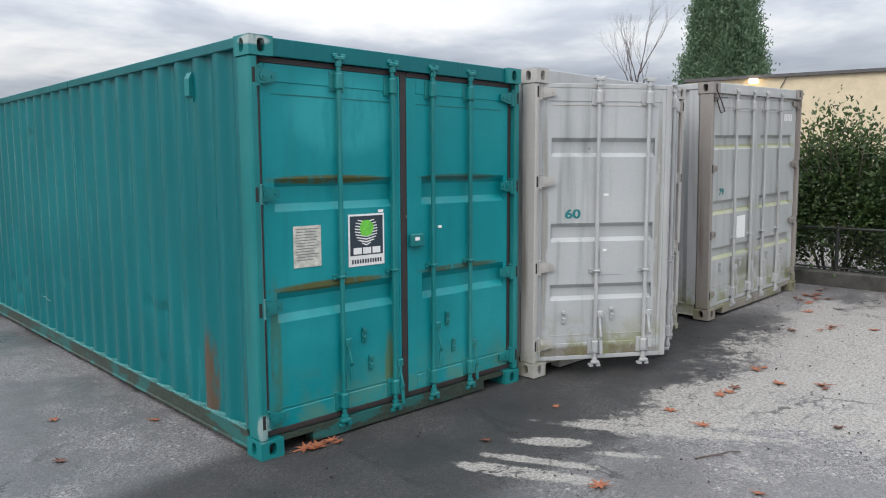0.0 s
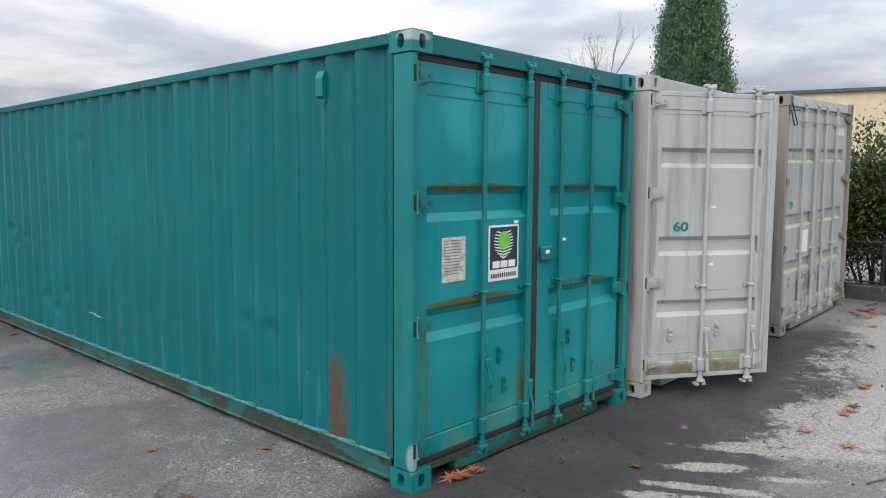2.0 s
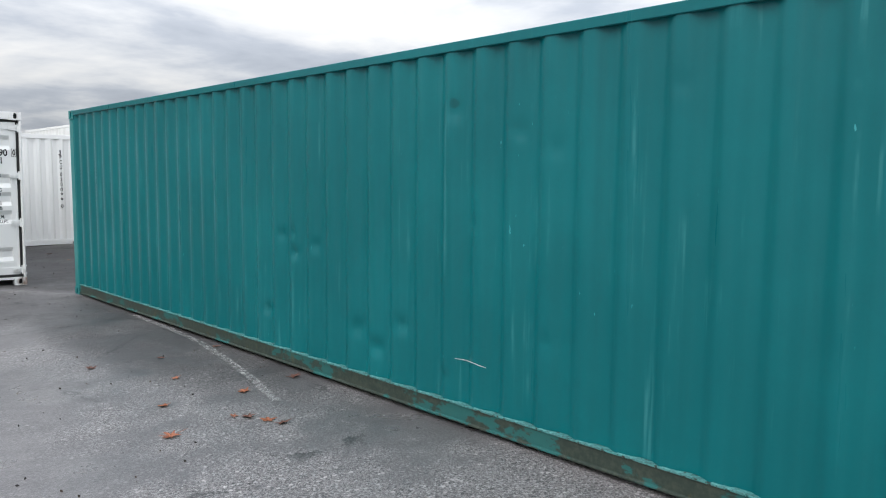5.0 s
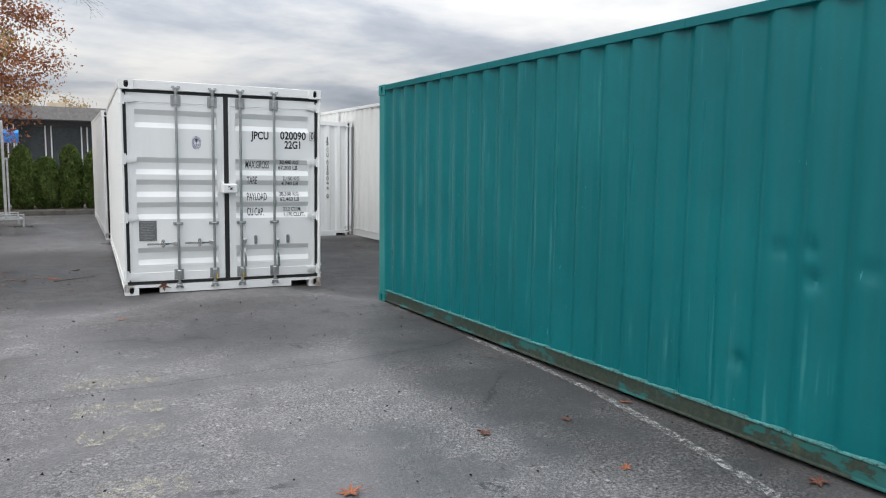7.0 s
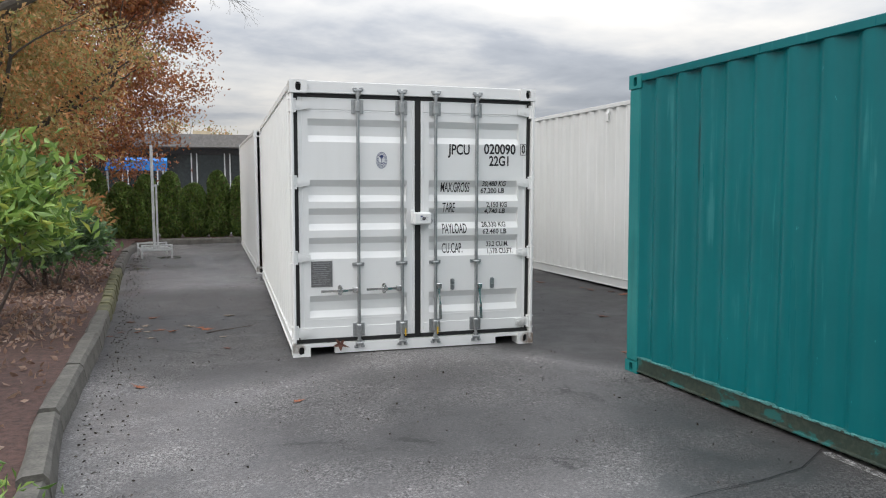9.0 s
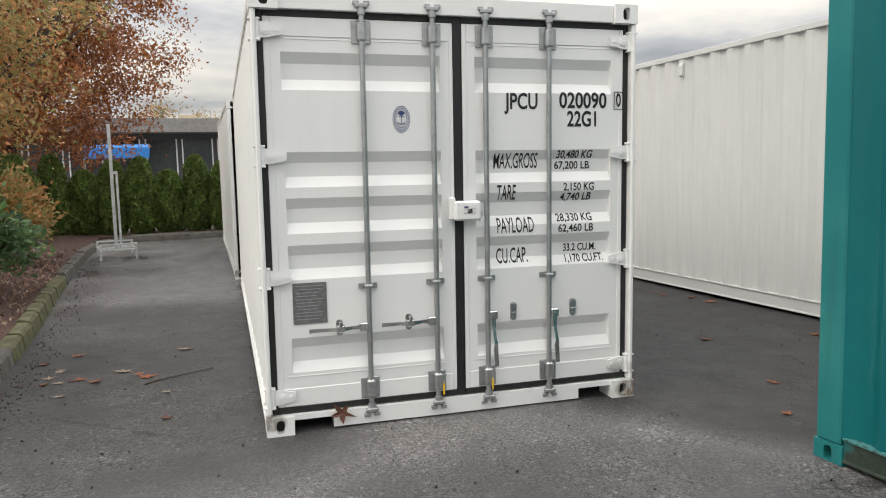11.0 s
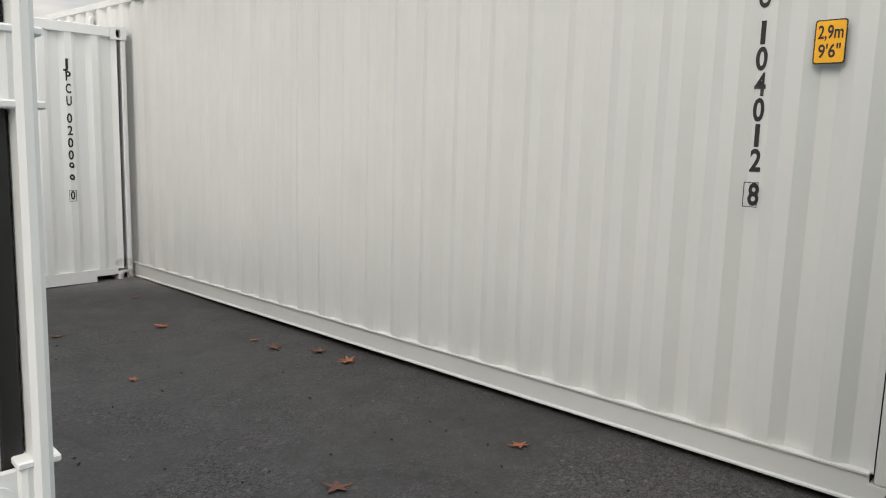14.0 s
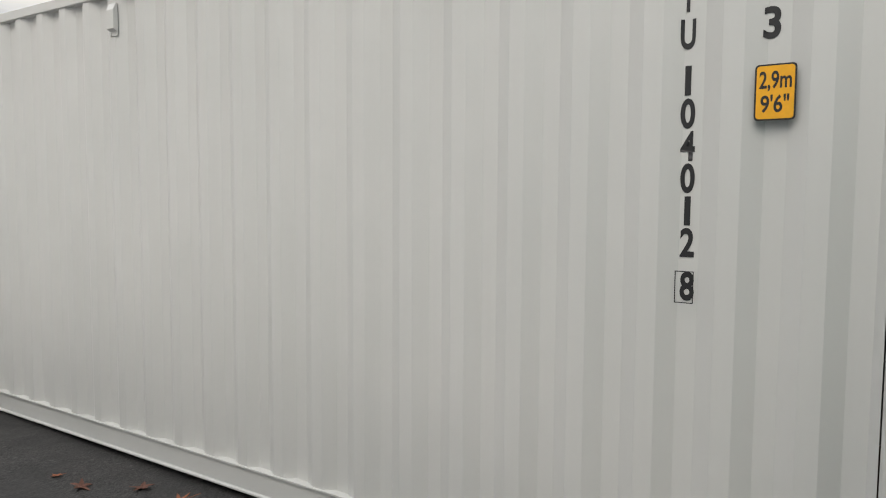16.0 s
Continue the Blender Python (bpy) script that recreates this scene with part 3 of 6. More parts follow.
def casting(parent, x, y, z, sx, sy, paint_mat, top):
    """A corner casting: x, y, z is its outer corner, sx and sy point into the container."""
    mb = MB()
    w, l, h = 0.162, 0.178, 0.118
    x1, y1 = x + sx * w, y + sy * l
    z0, z1 = (z - h, z) if top else (z, z + h)
    zc = (z0 + z1) / 2
    oval_face(mb, ((x + x1) / 2, y, zc), (1, 0, 0), (0, 0, 1), w / 2, h / 2, 0.026, 0.040, (0, sy, 0), 1)
    oval_face(mb, (x, (y + y1) / 2, zc), (0, 1, 0), (0, 0, 1), l / 2, h / 2, 0.026, 0.040, (sx, 0, 0), 1)
    mb.add([(x, y, z1), (x1, y, z1), (x1, y1, z1), (x, y1, z1)], [[0, 1, 2, 3]])
    mb.add([(x, y, z0), (x1, y, z0), (x1, y1, z0), (x, y1, z0)], [[3, 2, 1, 0]])
    mb.add([(x1, y, z0), (x1, y1, z0), (x1, y1, z1), (x1, y, z1)], [[0, 1, 2, 3]])
    mb.add([(x, y1, z0), (x1, y1, z0), (x1, y1, z1), (x, y1, z1)], [[0, 1, 2, 3]])
    return part("corner_casting", mb, [paint_mat, dark_gap], parent)


PITCH = 0.2765


def fold(y, start):
    """How deep the corrugation lies at y."""
    t = ((y - start) % PITCH) / PITCH
    a, b, c = 0.26, 0.50, 0.76
    if t < a:
        return 0.0
    if t < b:
        return 0.036 * (t - a) / (b - a)
    if t < c:
        return 0.036
    return 0.036 * (1 - (t - c) / (1 - c))


def side_panel(parent, side, L, H, start, mat, dents=(), nz=1, label=""):
    """A folded side sheet between the end posts; side 0 lies at x = 0, side 1 at x = W."""
    ys, y0, y1 = [], 0.165, L - 0.165
    k = math.floor((y0 - start) / PITCH) - 1
    while start + k * PITCH < y1 + PITCH:
        for t in (0.0, 0.26, 0.50, 0.76):
            yy = start + (k + t) * PITCH
            if y0 < yy < y1:
                ys.append(yy)
        k += 1
    ys = [y0] + ys + [y1]
    if nz > 1:
        # bends rolled to a small radius
        bends = [yy + d for yy in ys[1:-1] for d in (-0.009, 0.009)]
        ys = sorted([y0, y1] + bends + [(a + b) / 2 for a, b in zip(ys, ys[1:])])
    zs = [0.165 + (H - 0.055 - 0.165) * i / nz for i in range(nz + 1)]
    vs, fs = [], []
    for sheet in (0.0, 0.004):
        for yy in ys:
            for zz in zs:
                d = fold(yy, start) if y0 < yy < y1 else 0.0
                push = 0.0
                for dy, dz, r, depth in dents:
                    q = ((yy - dy) ** 2 + (zz - dz) ** 2) / (0.6 * r * r)
                    if q < 6:
                        push += 1.1 * depth * math.exp(-q)
                if nz > 1:
                    push += 0.0025 * noise.noise((yy * 1.1, zz * 1.4, 2.0))
                x = 0.012 + d + sheet + push
                vs.append((x if side == 0 else W - x, yy, zz))
    ny, m = len(ys), len(zs)
    for s in (0, 1):
        for i in range(ny - 1):
            for j in range(m - 1):
                a = s * ny * m + i * m + j
                fs.append([a, a + m, a + m + 1, a + 1])
    mb = MB().add(vs, fs)
    return part("side_panel", mb, mat, parent, label, smooth=30 if nz > 1 else False)


def door_profile(bands, z0, z1):
    pts = [(z0, 0.0)]
    for hi, lo, slope in sorted(bands, key=lambda b: b[1]):
        pts += [(lo, 0.0), (lo + slope, 0.034), (hi - slope, 0.034), (hi, 0.0)]
    return pts + [(z1, 0.0)]


def profile_depth(prof, z):
    for (a, da), (b, db) in zip(prof, prof[1:]):
        if a <= z <= b:
            return da + (db - da) * (z - a) / max(1e-6, b - a)
    return 0.0


def door_leaf(door, x0, x1, z0, z1, prof, bx0, bx1, mat, face):
    """One leaf in the coordinates of its container: a tube frame and a pressed sheet with sunk bands."""
    fr = MB()
    fr.box(x0, bx0 - 0.055, face, face + 0.05, z0, z1)
    fr.box(bx1 + 0.055, x1, face, face + 0.05, z0, z1)
    fr.box(bx0 - 0.055, bx1 + 0.055, face, face + 0.05, z0, z0 + 0.11)
    fr.box(bx0 - 0.055, bx1 + 0.055, face, face + 0.05, z1 - 0.11, z1)
    door.data = fr.mesh("door", mat)
    sh = MB()
    y = face + 0.005
    a, b = bx0 - 0.055, bx1 + 0.055
    zs = [p for p in prof if z0 + 0.11 < p[0] < z1 - 0.11]
    zs = [(z0 + 0.11, 0.0)] + zs + [(z1 - 0.11, 0.0)]
    for (za, da), (zb, db) in zip(zs, zs[1:]):
        sh.add([(bx0, y + da, za), (bx1, y + da, za), (bx1, y + db, zb), (bx0, y + db, zb)], [[0, 1, 2, 3]])
        for u, w in ((a, bx0), (bx1, b)):
            sh.add([(u, y, za), (w, y, za), (w, y, zb), (u, y, zb)], [[0, 1, 2, 3]])
        if da or db:
            for u in (bx0, bx1):
                sh.add([(u, y, za), (u, y + da, za), (u, y + db, zb), (u, y, zb)], [[0, 1, 2, 3]])
    sh.add([(a, face + 0.048, z0 + 0.11), (b, face + 0.048, z0 + 0.11), (b, face + 0.048, z1 - 0.11), (a, face + 0.048, z1 - 0.11)], [[3, 2, 1, 0]])
    part("door_panel", sh, mat, door)


def gasket_frame(door, x0, x1, z0, z1, face, mat, wl, wr, h=0.036):
    g = MB()
    y0, y1 = face - 0.002, face + 0.03
    g.box(x0 - wl, x0, y0, y1, z0 - h, z1 + h, 0.003)
    g.box(x1, x1 + wr, y0, y1, z0 - h, z1 + h, 0.003)
    g.box(x0, x1, y0, y1, z0 - h, z0, 0.003)
    g.box(x0, x1, y0, y1, z1, z1 + h, 0.003)
    part("door_gasket", g, mat, door, "dark rubber seal")


def lock_rod(door, x, z0, z1, face, mat, handle, catch=None, mid=0.87, fit_mat=None):
    """A locking bar with cam ends, three bearing brackets, a hub, a handle and its catch."""
    fm = fit_mat or mat
    y = face - 0.026
    r = MB().rod((x, y, z0 - 0.02), (x, y, z1 + 0.02), 0.0165, 12)
    part("locking_bar", r, mat, door, smooth=True)
    for z, s in ((z0 - 0.055, -1), (z1 + 0.055, 1)):
        c = MB()
        c.rod((x, y, z - s * 0.045), (x, y, z + s * 0.005), 0.024, 12)
        c.box(x - 0.038, x + 0.038, y - 0.026, y + 0.004, z - 0.006, z + 0.018)
        c.box(x - 0.05, x - 0.012, y - 0.018, y + 0.034, z + s * 0.022 - 0.012, z + s * 0.022 + 0.012)
        c.box(x + 0.014, x + 0.05, y - 0.018, y + 0.034, z + s * 0.022 - 0.012, z + s * 0.022 + 0.012)
        part("cam_end", c, fm, door)
    for z, h in ((z0 + 0.085, 0.13), (mid, 0.035), (z1 - 0.085, 0.13)):
        b = MB()
        b.box(x - 0.058, x + 0.058, face - 0.008, face + 0.004, z - h / 2, z + h / 2)
        b.box(x - 0.026, x + 0.026, y - 0.024, face, z - h / 2 + 0.008, z + h / 2 - 0.008, 0.012)
        for sx in (-1, 1):
            for sz in (-1, 1):
                b.rod((x + sx * 0.044, face - 0.014, z + sz * h * 0.3), (x + sx * 0.044, face - 0.004, z + sz * h * 0.3), 0.007, 8)
        part("bearing_bracket", b, fm, door)
    if handle:
        dx, dz, hz, out = handle
        h = MB()
        if dx:
            s = 1 if dx > 0 else -1
            h.box(x + s * 0.010, x + s * 0.062, y - 0.022, y + 0.018, hz - 0.026, hz + 0.026, 0.006)
            h.rod((x + s * 0.038, y - 0.028, hz), (x + s * 0.038, y - 0.02, hz), 0.009, 10)
            ln = abs(dx)
            c = [(0.05, 0.0, 0.013), (ln * 0.3, 0.004, 0.010), (ln * 0.42, 0.022, 0.012), (ln * 0.55, 0.026, 0.011), (ln * 0.7, 0.012, 0.010), (ln, 0.016, 0.012)]
            for (ua, oa, wa), (ub, ob_, wb) in zip(c, c[1:]):
                ya, yb = y - 0.012 - oa, y - 0.012 - ob_
                vs = [(x + s * u, yy + e, hz + q * w) for u, yy, w in ((ua, ya, wa), (ub, yb, wb)) for e in (0, 0.007) for q in (-1, 1)]
                h.add(vs, [[0, 1, 5, 4], [2, 6, 7, 3], [0, 4, 6, 2], [1, 3, 7, 5], [0, 2, 3, 1], [4, 5, 7, 6]])
        else:
            h.box(x + 0.010, x + 0.062, y - 0.022, y + 0.018, hz - 0.028, hz + 0.028, 0.006)
            h.rod((x + 0.036, y - 0.028, hz), (x + 0.036, y - 0.02, hz), 0.009, 10)
            ln = abs(dz)
            c = [(0.0, 0.0, 0.015, 0.034), (ln * 0.25, 0.006, 0.010, 0.034), (ln * 0.45, 0.022, 0.008, 0.036), (ln * 0.55, 0.026, 0.011, 0.040), (ln * 0.65, 0.014, 0.014, 0.042), (ln, 0.02, 0.013, 0.046)]
            for (ua, oa, wa, xa), (ub, ob_, wb, xb) in zip(c, c[1:]):
                ya, yb = y - 0.014 - oa - out, y - 0.014 - ob_ - out
                vs = [(x + xx + q * w, yy + e, hz - u) for u, yy, w, xx in ((ua, ya, wa, xa), (ub, yb, wb, xb)) for e in (0, 0.007) for q in (-1, 1)]
                h.add(vs, [[0, 1, 5, 4], [2, 6, 7, 3], [0, 4, 6, 2], [1, 3, 7, 5], [0, 2, 3, 1], [4, 5, 7, 6]])
        part("handle", h, chrome if fm is galv else fm, door)
    if catch:
        cx, cz = catch
        c = MB()
        flat_ = handle and handle[0]
        hh, ww = (0.05, 0.020) if flat_ else (0.058, 0.021)
        pts = []
        for q in range(16):
            t = 2 * math.pi * q / 16
            pts.append((cx + ww * math.cos(t), cz + (hh - ww) * (1 if math.sin(t) >= 0 else -1) + ww * math.sin(t)))
        c.prism(pts, 1, face - 0.007, face + 0.004)
        if flat_:
            c.box(cx - 0.024, cx + 0.024, face - 0.062, face - 0.048, cz - 0.020, cz + 0.020, 0.006)
            c.box(cx - 0.024, cx - 0.018, face - 0.05, face, cz + 0.010, cz + 0.022, 0.002)
            c.box(cx + 0.018, cx + 0.024, face - 0.05, face, cz + 0.010, cz + 0.022, 0.002)
            c.rod((cx, face - 0.055, cz + 0.02), (cx, face - 0.055, cz + 0.044), 0.012, 10)
        else:
            c.rod((cx, face - 0.022, cz + 0.036), (cx, face, cz + 0.036), 0.013, 10)
            c.box(cx - 0.026, cx + 0.004, face - 0.026, face - 0.018, cz + 0.030, cz + 0.056, 0.004)
            c.box(cx - 0.015, cx + 0.015, face - 0.016, face - 0.004, cz - 0.020, cz - 0.004, 0.003)
            c.rod((cx, face - 0.016, cz - 0.038), (cx, face - 0.004, cz - 0.038), 0.008, 10)
        part("handle_catch", c, chrome if fm is galv and flat_ else fm, door)


def hinge(door, x_post, s, z, face, mat):
    """A hinge: two lugs on the post and a tapered blade bolted to the leaf."""
    h = MB()
    h.prism([(x_post - s * 0.012, z - 0.046), (x_post + s * 0.045, z - 0.044), (x_post + s * 0.135, z - 0.024),
             (x_post + s * 0.135, z + 0.026), (x_post + s * 0.045, z + 0.044), (x_post - s * 0.012, z + 0.046)], 1, face - 0.012, face + 0.004)
    h.rod((x_post - s * 0.002, face - 0.010, z - 0.062), (x_post - s * 0.002, face - 0.010, z + 0.062), 0.016, 10)
    h.box(x_post - s * 0.052, x_post + s * 0.016, face - 0.028, face + 0.03, z + 0.050, z + 0.064, 0.003)
    h.box(x_post - s * 0.052, x_post + s * 0.016, face - 0.028, face + 0.03, z - 0.064, z - 0.050, 0.003)
    h.rod((x_post + s * 0.045, face - 0.018, z), (x_post + s * 0.045, face - 0.010, z), 0.026, 16)
    h.rod((x_post + s * 0.045, face - 0.022, z), (x_post + s * 0.045, face - 0.010, z), 0.012, 12)
    h.rod((x_post + s * 0.105, face - 0.019, z), (x_post + s * 0.105, face - 0.010, z), 0.010, 8)
    part("hinge", h, mat, door)


def vent(parent, side, y, z, mat):
    v = MB()
    x = 0.012 if side == 0 else W - 0.012
    s = -1 if side == 0 else 1
    v.prism([(x, z - 0.10), (x + s * 0.006, z - 0.10), (x + s * 0.006, z - 0.075), (x + s * 0.03, z - 0.06), (x + s * 0.03, z + 0.05),
             (x + s * 0.01, z + 0.09), (x, z + 0.09)], 1, y - 0.035, y + 0.035)
    v.rod((x, y + 0.025, z - 0.088), (x + s * 0.011, y + 0.025, z - 0.088), 0.006, 8)
    return part("vent", v, mat, parent, "small pressed ventilator cover")


def end_wall(parent, y, s, H, mat):
    """A folded end sheet with its header and sill; s points into the container."""
    mb = MB()
    xs, x = [0.10], 0.10
    n = 9
    step = (W - 0.2) / n
    vs = []
    for i in range(n):
        a = 0.10 + i * step
        vs += [(a, 0.01), (a + step * 0.25, 0.01), (a + step * 0.45, 0.05), (a + step * 0.8, 0.05)]
    vs.append((W - 0.10, 0.01))
    pts = [(px, y + s * d, zz) for px, d in vs for zz in (0.14, H - 0.09)]
    mb.add(pts, [[2 * i, 2 * i + 2, 2 * i + 3, 2 * i + 1] for i in range(len(vs) - 1)])
    pts = [(px, y + s * (d + 0.004), zz) for px, d in vs for zz in (0.14, H - 0.09)]
    mb.add(pts, [[2 * i, 2 * i + 2, 2 * i + 3, 2 * i + 1] for i in range(len(vs) - 1)])
    part("end_panel", mb, mat, parent)
    b = MB()
    b.box(0.162, W - 0.162, y + s * 0.004, y + s * 0.09, H - 0.10, H - 0.004)
    part("end_header", b, mat, parent)
    b = MB()
    b.prism([(0.162, 0.15), (0.162, 0.085), (0.38, 0.085), (0.38, 0.03), (W - 0.38, 0.03), (W - 0.38, 0.085), (W - 0.162, 0.085), (W - 0.162, 0.15)], 1, min(y + s * 0.004, y + s * 0.08), max(y + s * 0.004, y + s * 0.08))
    part("end_sill", b, mat, parent)


def container(m, L, H, label, mats, near="doors", bands=None, rods=(0.64, 1.063, 1.39, 1.806), start=0.2,
              dents=(), nz=1, hinge_z=(2.36, 1.64, 0.94, 0.235), gasket=gasket_black, swing=(0, 0), handles=None,
              catches=None, top=2.44, vents=(), mid=0.87, bands_x=((0.175, 1.105), (1.345, 2.265)), post_w=0.058, leaf_in=0.094, face=0.055, low=0.036, group="storage containers"):
    """A freight container: x across, y along from its near end, z up. Returns the root, its two doors and the door profile."""
    body, rail, door_mat, metal, post = mats
    ob = root("shipping_container", m, label, "container", group)
    for xx, sx in ((0, 1), (W, -1)):
        for yy, sy in ((0, 1), (L, -1)):
            casting(ob, xx, yy, 0.0, sx, sy, post, False)
            casting(ob, xx, yy, H, sx, sy, post, True)
            p = MB()
            p.box(xx + sx * 0.005, xx + sx * post_w, yy + sy * 0.006, yy + sy * 0.16, 0.118, H - 0.118, 0.01)
            part("corner_post", p, post, ob)
        t = MB()
        t.box(xx + sx * 0.002, xx + sx * 0.062, 0.178, L - 0.178, H - 0.066, H - 0.004)
        part("top_rail", t, body, ob)
        b = MB()
        b.prism([(xx + sx * u, v) for u, v in ((0.0, 0.166), (0.0, 0.156), (0.012, 0.150), (0.012, low + 0.016), (0.0, low + 0.010), (0.0, low), (0.05, low), (0.05, low + 0.008),
                                               (0.018, low + 0.016), (0.018, 0.156), (0.06, 0.158), (0.06, 0.166))], 1, 0.178, L - 0.178)
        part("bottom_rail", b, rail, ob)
    side_panel(ob, 0, L, H, start, body, dents, nz)
    side_panel(ob, 1, L, H, start, body)
    r = MB()
    n = int((L - 0.2) / 0.21)
    for i in range(n):
        a = 0.1 + (L - 0.2) * i / n
        d = (L - 0.2) / n
        r.box(0.06, W - 0.06, a, a + d * 0.55, H - 0.03, H - 0.012)
    r.box(0.06, W - 0.06, 0.05, L - 0.05, H - 0.036, H - 0.026)
    part("roof", r, body, ob)
    f = MB()
    f.box(0.06, W - 0.06, 0.08, L - 0.08, 0.14, 0.17)
    for i in range(int(L / 0.6)):
        f.box(0.05, W - 0.05, 0.3 + 0.6 * i, 0.345 + 0.6 * i, low + 0.004, 0.14)
    part("floor", f, floor_ply, ob)
    end_wall(ob, L, -1, H, body)
    for side, yy, zz in vents:
        vent(ob, side, yy, zz, metal)
    if near != "doors":
        end_wall(ob, 0, 1, H, body)
        return ob, None, None
    b = MB()
    b.box(0.162, W - 0.162, 0.025, 0.10, top + 0.038, H - 0.004)
    b.box(0.058, 0.162, 0.03, 0.10, top + 0.038, H - 0.119)
    b.box(W - 0.162, W - 0.058, 0.03, 0.10, top + 0.038, H - 0.119)
    part("door_header", b, body, ob)
    b = MB()
    b.prism([(0.162, 0.118), (0.162, 0.085), (0.40, 0.085), (0.40, 0.018), (W - 0.40, 0.018), (W - 0.40, 0.085), (W - 0.162, 0.085), (W - 0.162, 0.118)], 1, 0.03, 0.12)
    part("door_sill", b, rail if body is green_paint else post, ob)
    z0, z1 = 0.160, top
    prof = door_profile(bands, z0, z1)
    doors = []
    for i in (0, 1):
        x0, x1 = ((leaf_in, 1.196), (1.252, W - leaf_in))[i]
        bx0, bx1 = bands_x[i]
        xp = (post_w, W - post_w)[i]
        door = new("door", bpy.data.meshes.new("door"))
        door.parent = ob
        s = (1, -1)[i]
        if swing[i]:
            pin = Matrix.Translation((xp, 0.0, 0))
            door.matrix_basis = pin @ Matrix.Rotation(radians(-s * swing[i]), 4, "Z") @ pin.inverted()
        door_leaf(door, x0, x1, z0, z1, prof, bx0, bx1, door_mat, face)
        gasket_frame(door, x0, x1, z0, z1, face, gasket, (0.034, 0.003)[i], (0.052, 0.034)[i])
        for z in hinge_z:
            hinge(door, xp + s * 0.008, s, z, face - 0.012, post if body is not white_paint else body)
            if body is not white_paint:
                # dark plate on the post stands in for the shaded gap between hinge lugs
                slot = MB().box(xp - s * 0.040, xp - s * 0.016, 0.0035, 0.02, z - 0.046, z + 0.046)
                part("hinge_gap_shade", slot, dark_gap, ob)
        for j in (0, 1):
            kk = 2 * i + j
            lock_rod(door, rods[kk], 0.150, top + 0.01, face, metal, handles[kk], catches[kk], mid)
        doors.append(door)
    return ob, doors, prof

# ---- ground ----


def ground():
    xs = sorted(set([-1500, -600, -250, -120, -60, -35] + [-24 + i * 1.0 for i in range(60)] + [45, 60, 120, 250, 600, 1500]))
    ys = sorted(set([-1500, -600, -250, -120, -60, -30] + [-18 + i * 1.0 for i in range(54)] + [40, 50, 60, 120, 250, 600, 1500]))
    vs = [(x, y, ground_z(x, y) + (0.006 * noise.noise((x * 0.4, y * 0.4, 0)) if abs(x) < 30 and -20 < y < 36 else 0)) for x in xs for y in ys]
    m = len(ys)
    fs = [[i * m + j, (i + 1) * m + j, (i + 1) * m + j + 1, i * m + j + 1] for i in range(len(xs) - 1) for j in range(m - 1)]
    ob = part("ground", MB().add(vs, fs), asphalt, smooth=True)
    return tagged(ob, "dark damp asphalt yard with pale dry patches", "ground", kind="structure")


ground()


def strip(name, points, width, mat, label):
    """A worn painted line lying on the asphalt."""
    mb = MB()
    for (xa, ya), (xb, yb) in zip(points, points[1:]):
        d = Vector((xb - xa, yb - ya, 0)).normalized()
        s = Vector((-d.y, d.x, 0)) * width / 2
        n = max(1, int(math.hypot(xb - xa, yb - ya) / 0.4))
        for i in range(n):
            q = []
            for t in (i / n, (i + 1) / n):
                x, y = xa + (xb - xa) * t, ya + (yb - ya) * t
                for k in (1, -1):
                    px, py = x + s.x * k, y + s.y * k
                    q.append((px, py, ground_z(px, py) + 0.008))
            mb.add(q, [[0, 2, 3, 1]])
    return tagged(part(name, mb, mat), label, "road marking", kind="structure")


strip("road_marking", [(-0.03, 10.0), (-0.05, 8.9), (-0.125, 8.0), (-0.25, 7.28), (-0.40, 6.56), (-0.60, 5.8)], 0.07, white_line, "thin worn white line beside the green container")
for x0, y0, x1, y1 in ((-3.52, 9.95, -3.0, 9.92), (-2.98, 9.92, -2.86, 9.9), (-3.5, 9.3, -2.95, 9.2), (-3.5, 8.75, -3.0, 8.7), (-3.45, 7.9, -3.0, 7.85)):
    strip("road_marking", [(x0, y0), (x1, y1)], 0.27, yellow_line, "faded yellow paint patch on the asphalt")
tagged(strip("asphalt_crack", [(-4.24, 9.77), (-3.9, 9.70), (-3.6, 9.66), (-3.2, 9.70), (-2.88, 9.66), (-2.5, 9.72), (-2.05, 9.73), (-1.6, 9.70), (-1.1, 9.77), (-0.7, 9.80), (-0.36, 9.86), (-0.01, 10.05)],
              0.006, tar, "long thin crack across the asphalt"), category="crack")

# ---- green container ----
GREEN_BANDS = [(1.743, 1.538, 0.05), (1.034, 0.838, 0.05)]
green_dents = [(4.56, 2.14, 0.07, 0.014), (3.99, 1.985, 0.06, 0.012), (3.71, 1.875, 0.07, 0.010), (6.53, 1.214, 0.05, 0.025), (6.51, 1.04, 0.06, 0.030),
               (6.73, 1.19, 0.05, 0.022), (6.20, 1.126, 0.055, 0.022), (6.98, 0.475, 0.06, 0.028), (5.63, 0.51, 0.08, 0.026), (5.38, 0.395, 0.08, 0.03), (5.09, 0.61, 0.07, 0.024),
               (4.37, 1.40, 0.05, 0.016), (4.63, 0.33, 0.06, 0.016), (3.755, 0.70, 0.06, 0.014), (4.24, 2.165, 0.03, 0.008), (2.92, 2.18, 0.05, 0.008),
               (1.73, 0.763, 0.06, 0.018), (1.44, 0.764, 0.05, 0.014), (1.52, 0.33, 0.09, 0.014), (1.57, 1.0, 0.05, 0.008)]
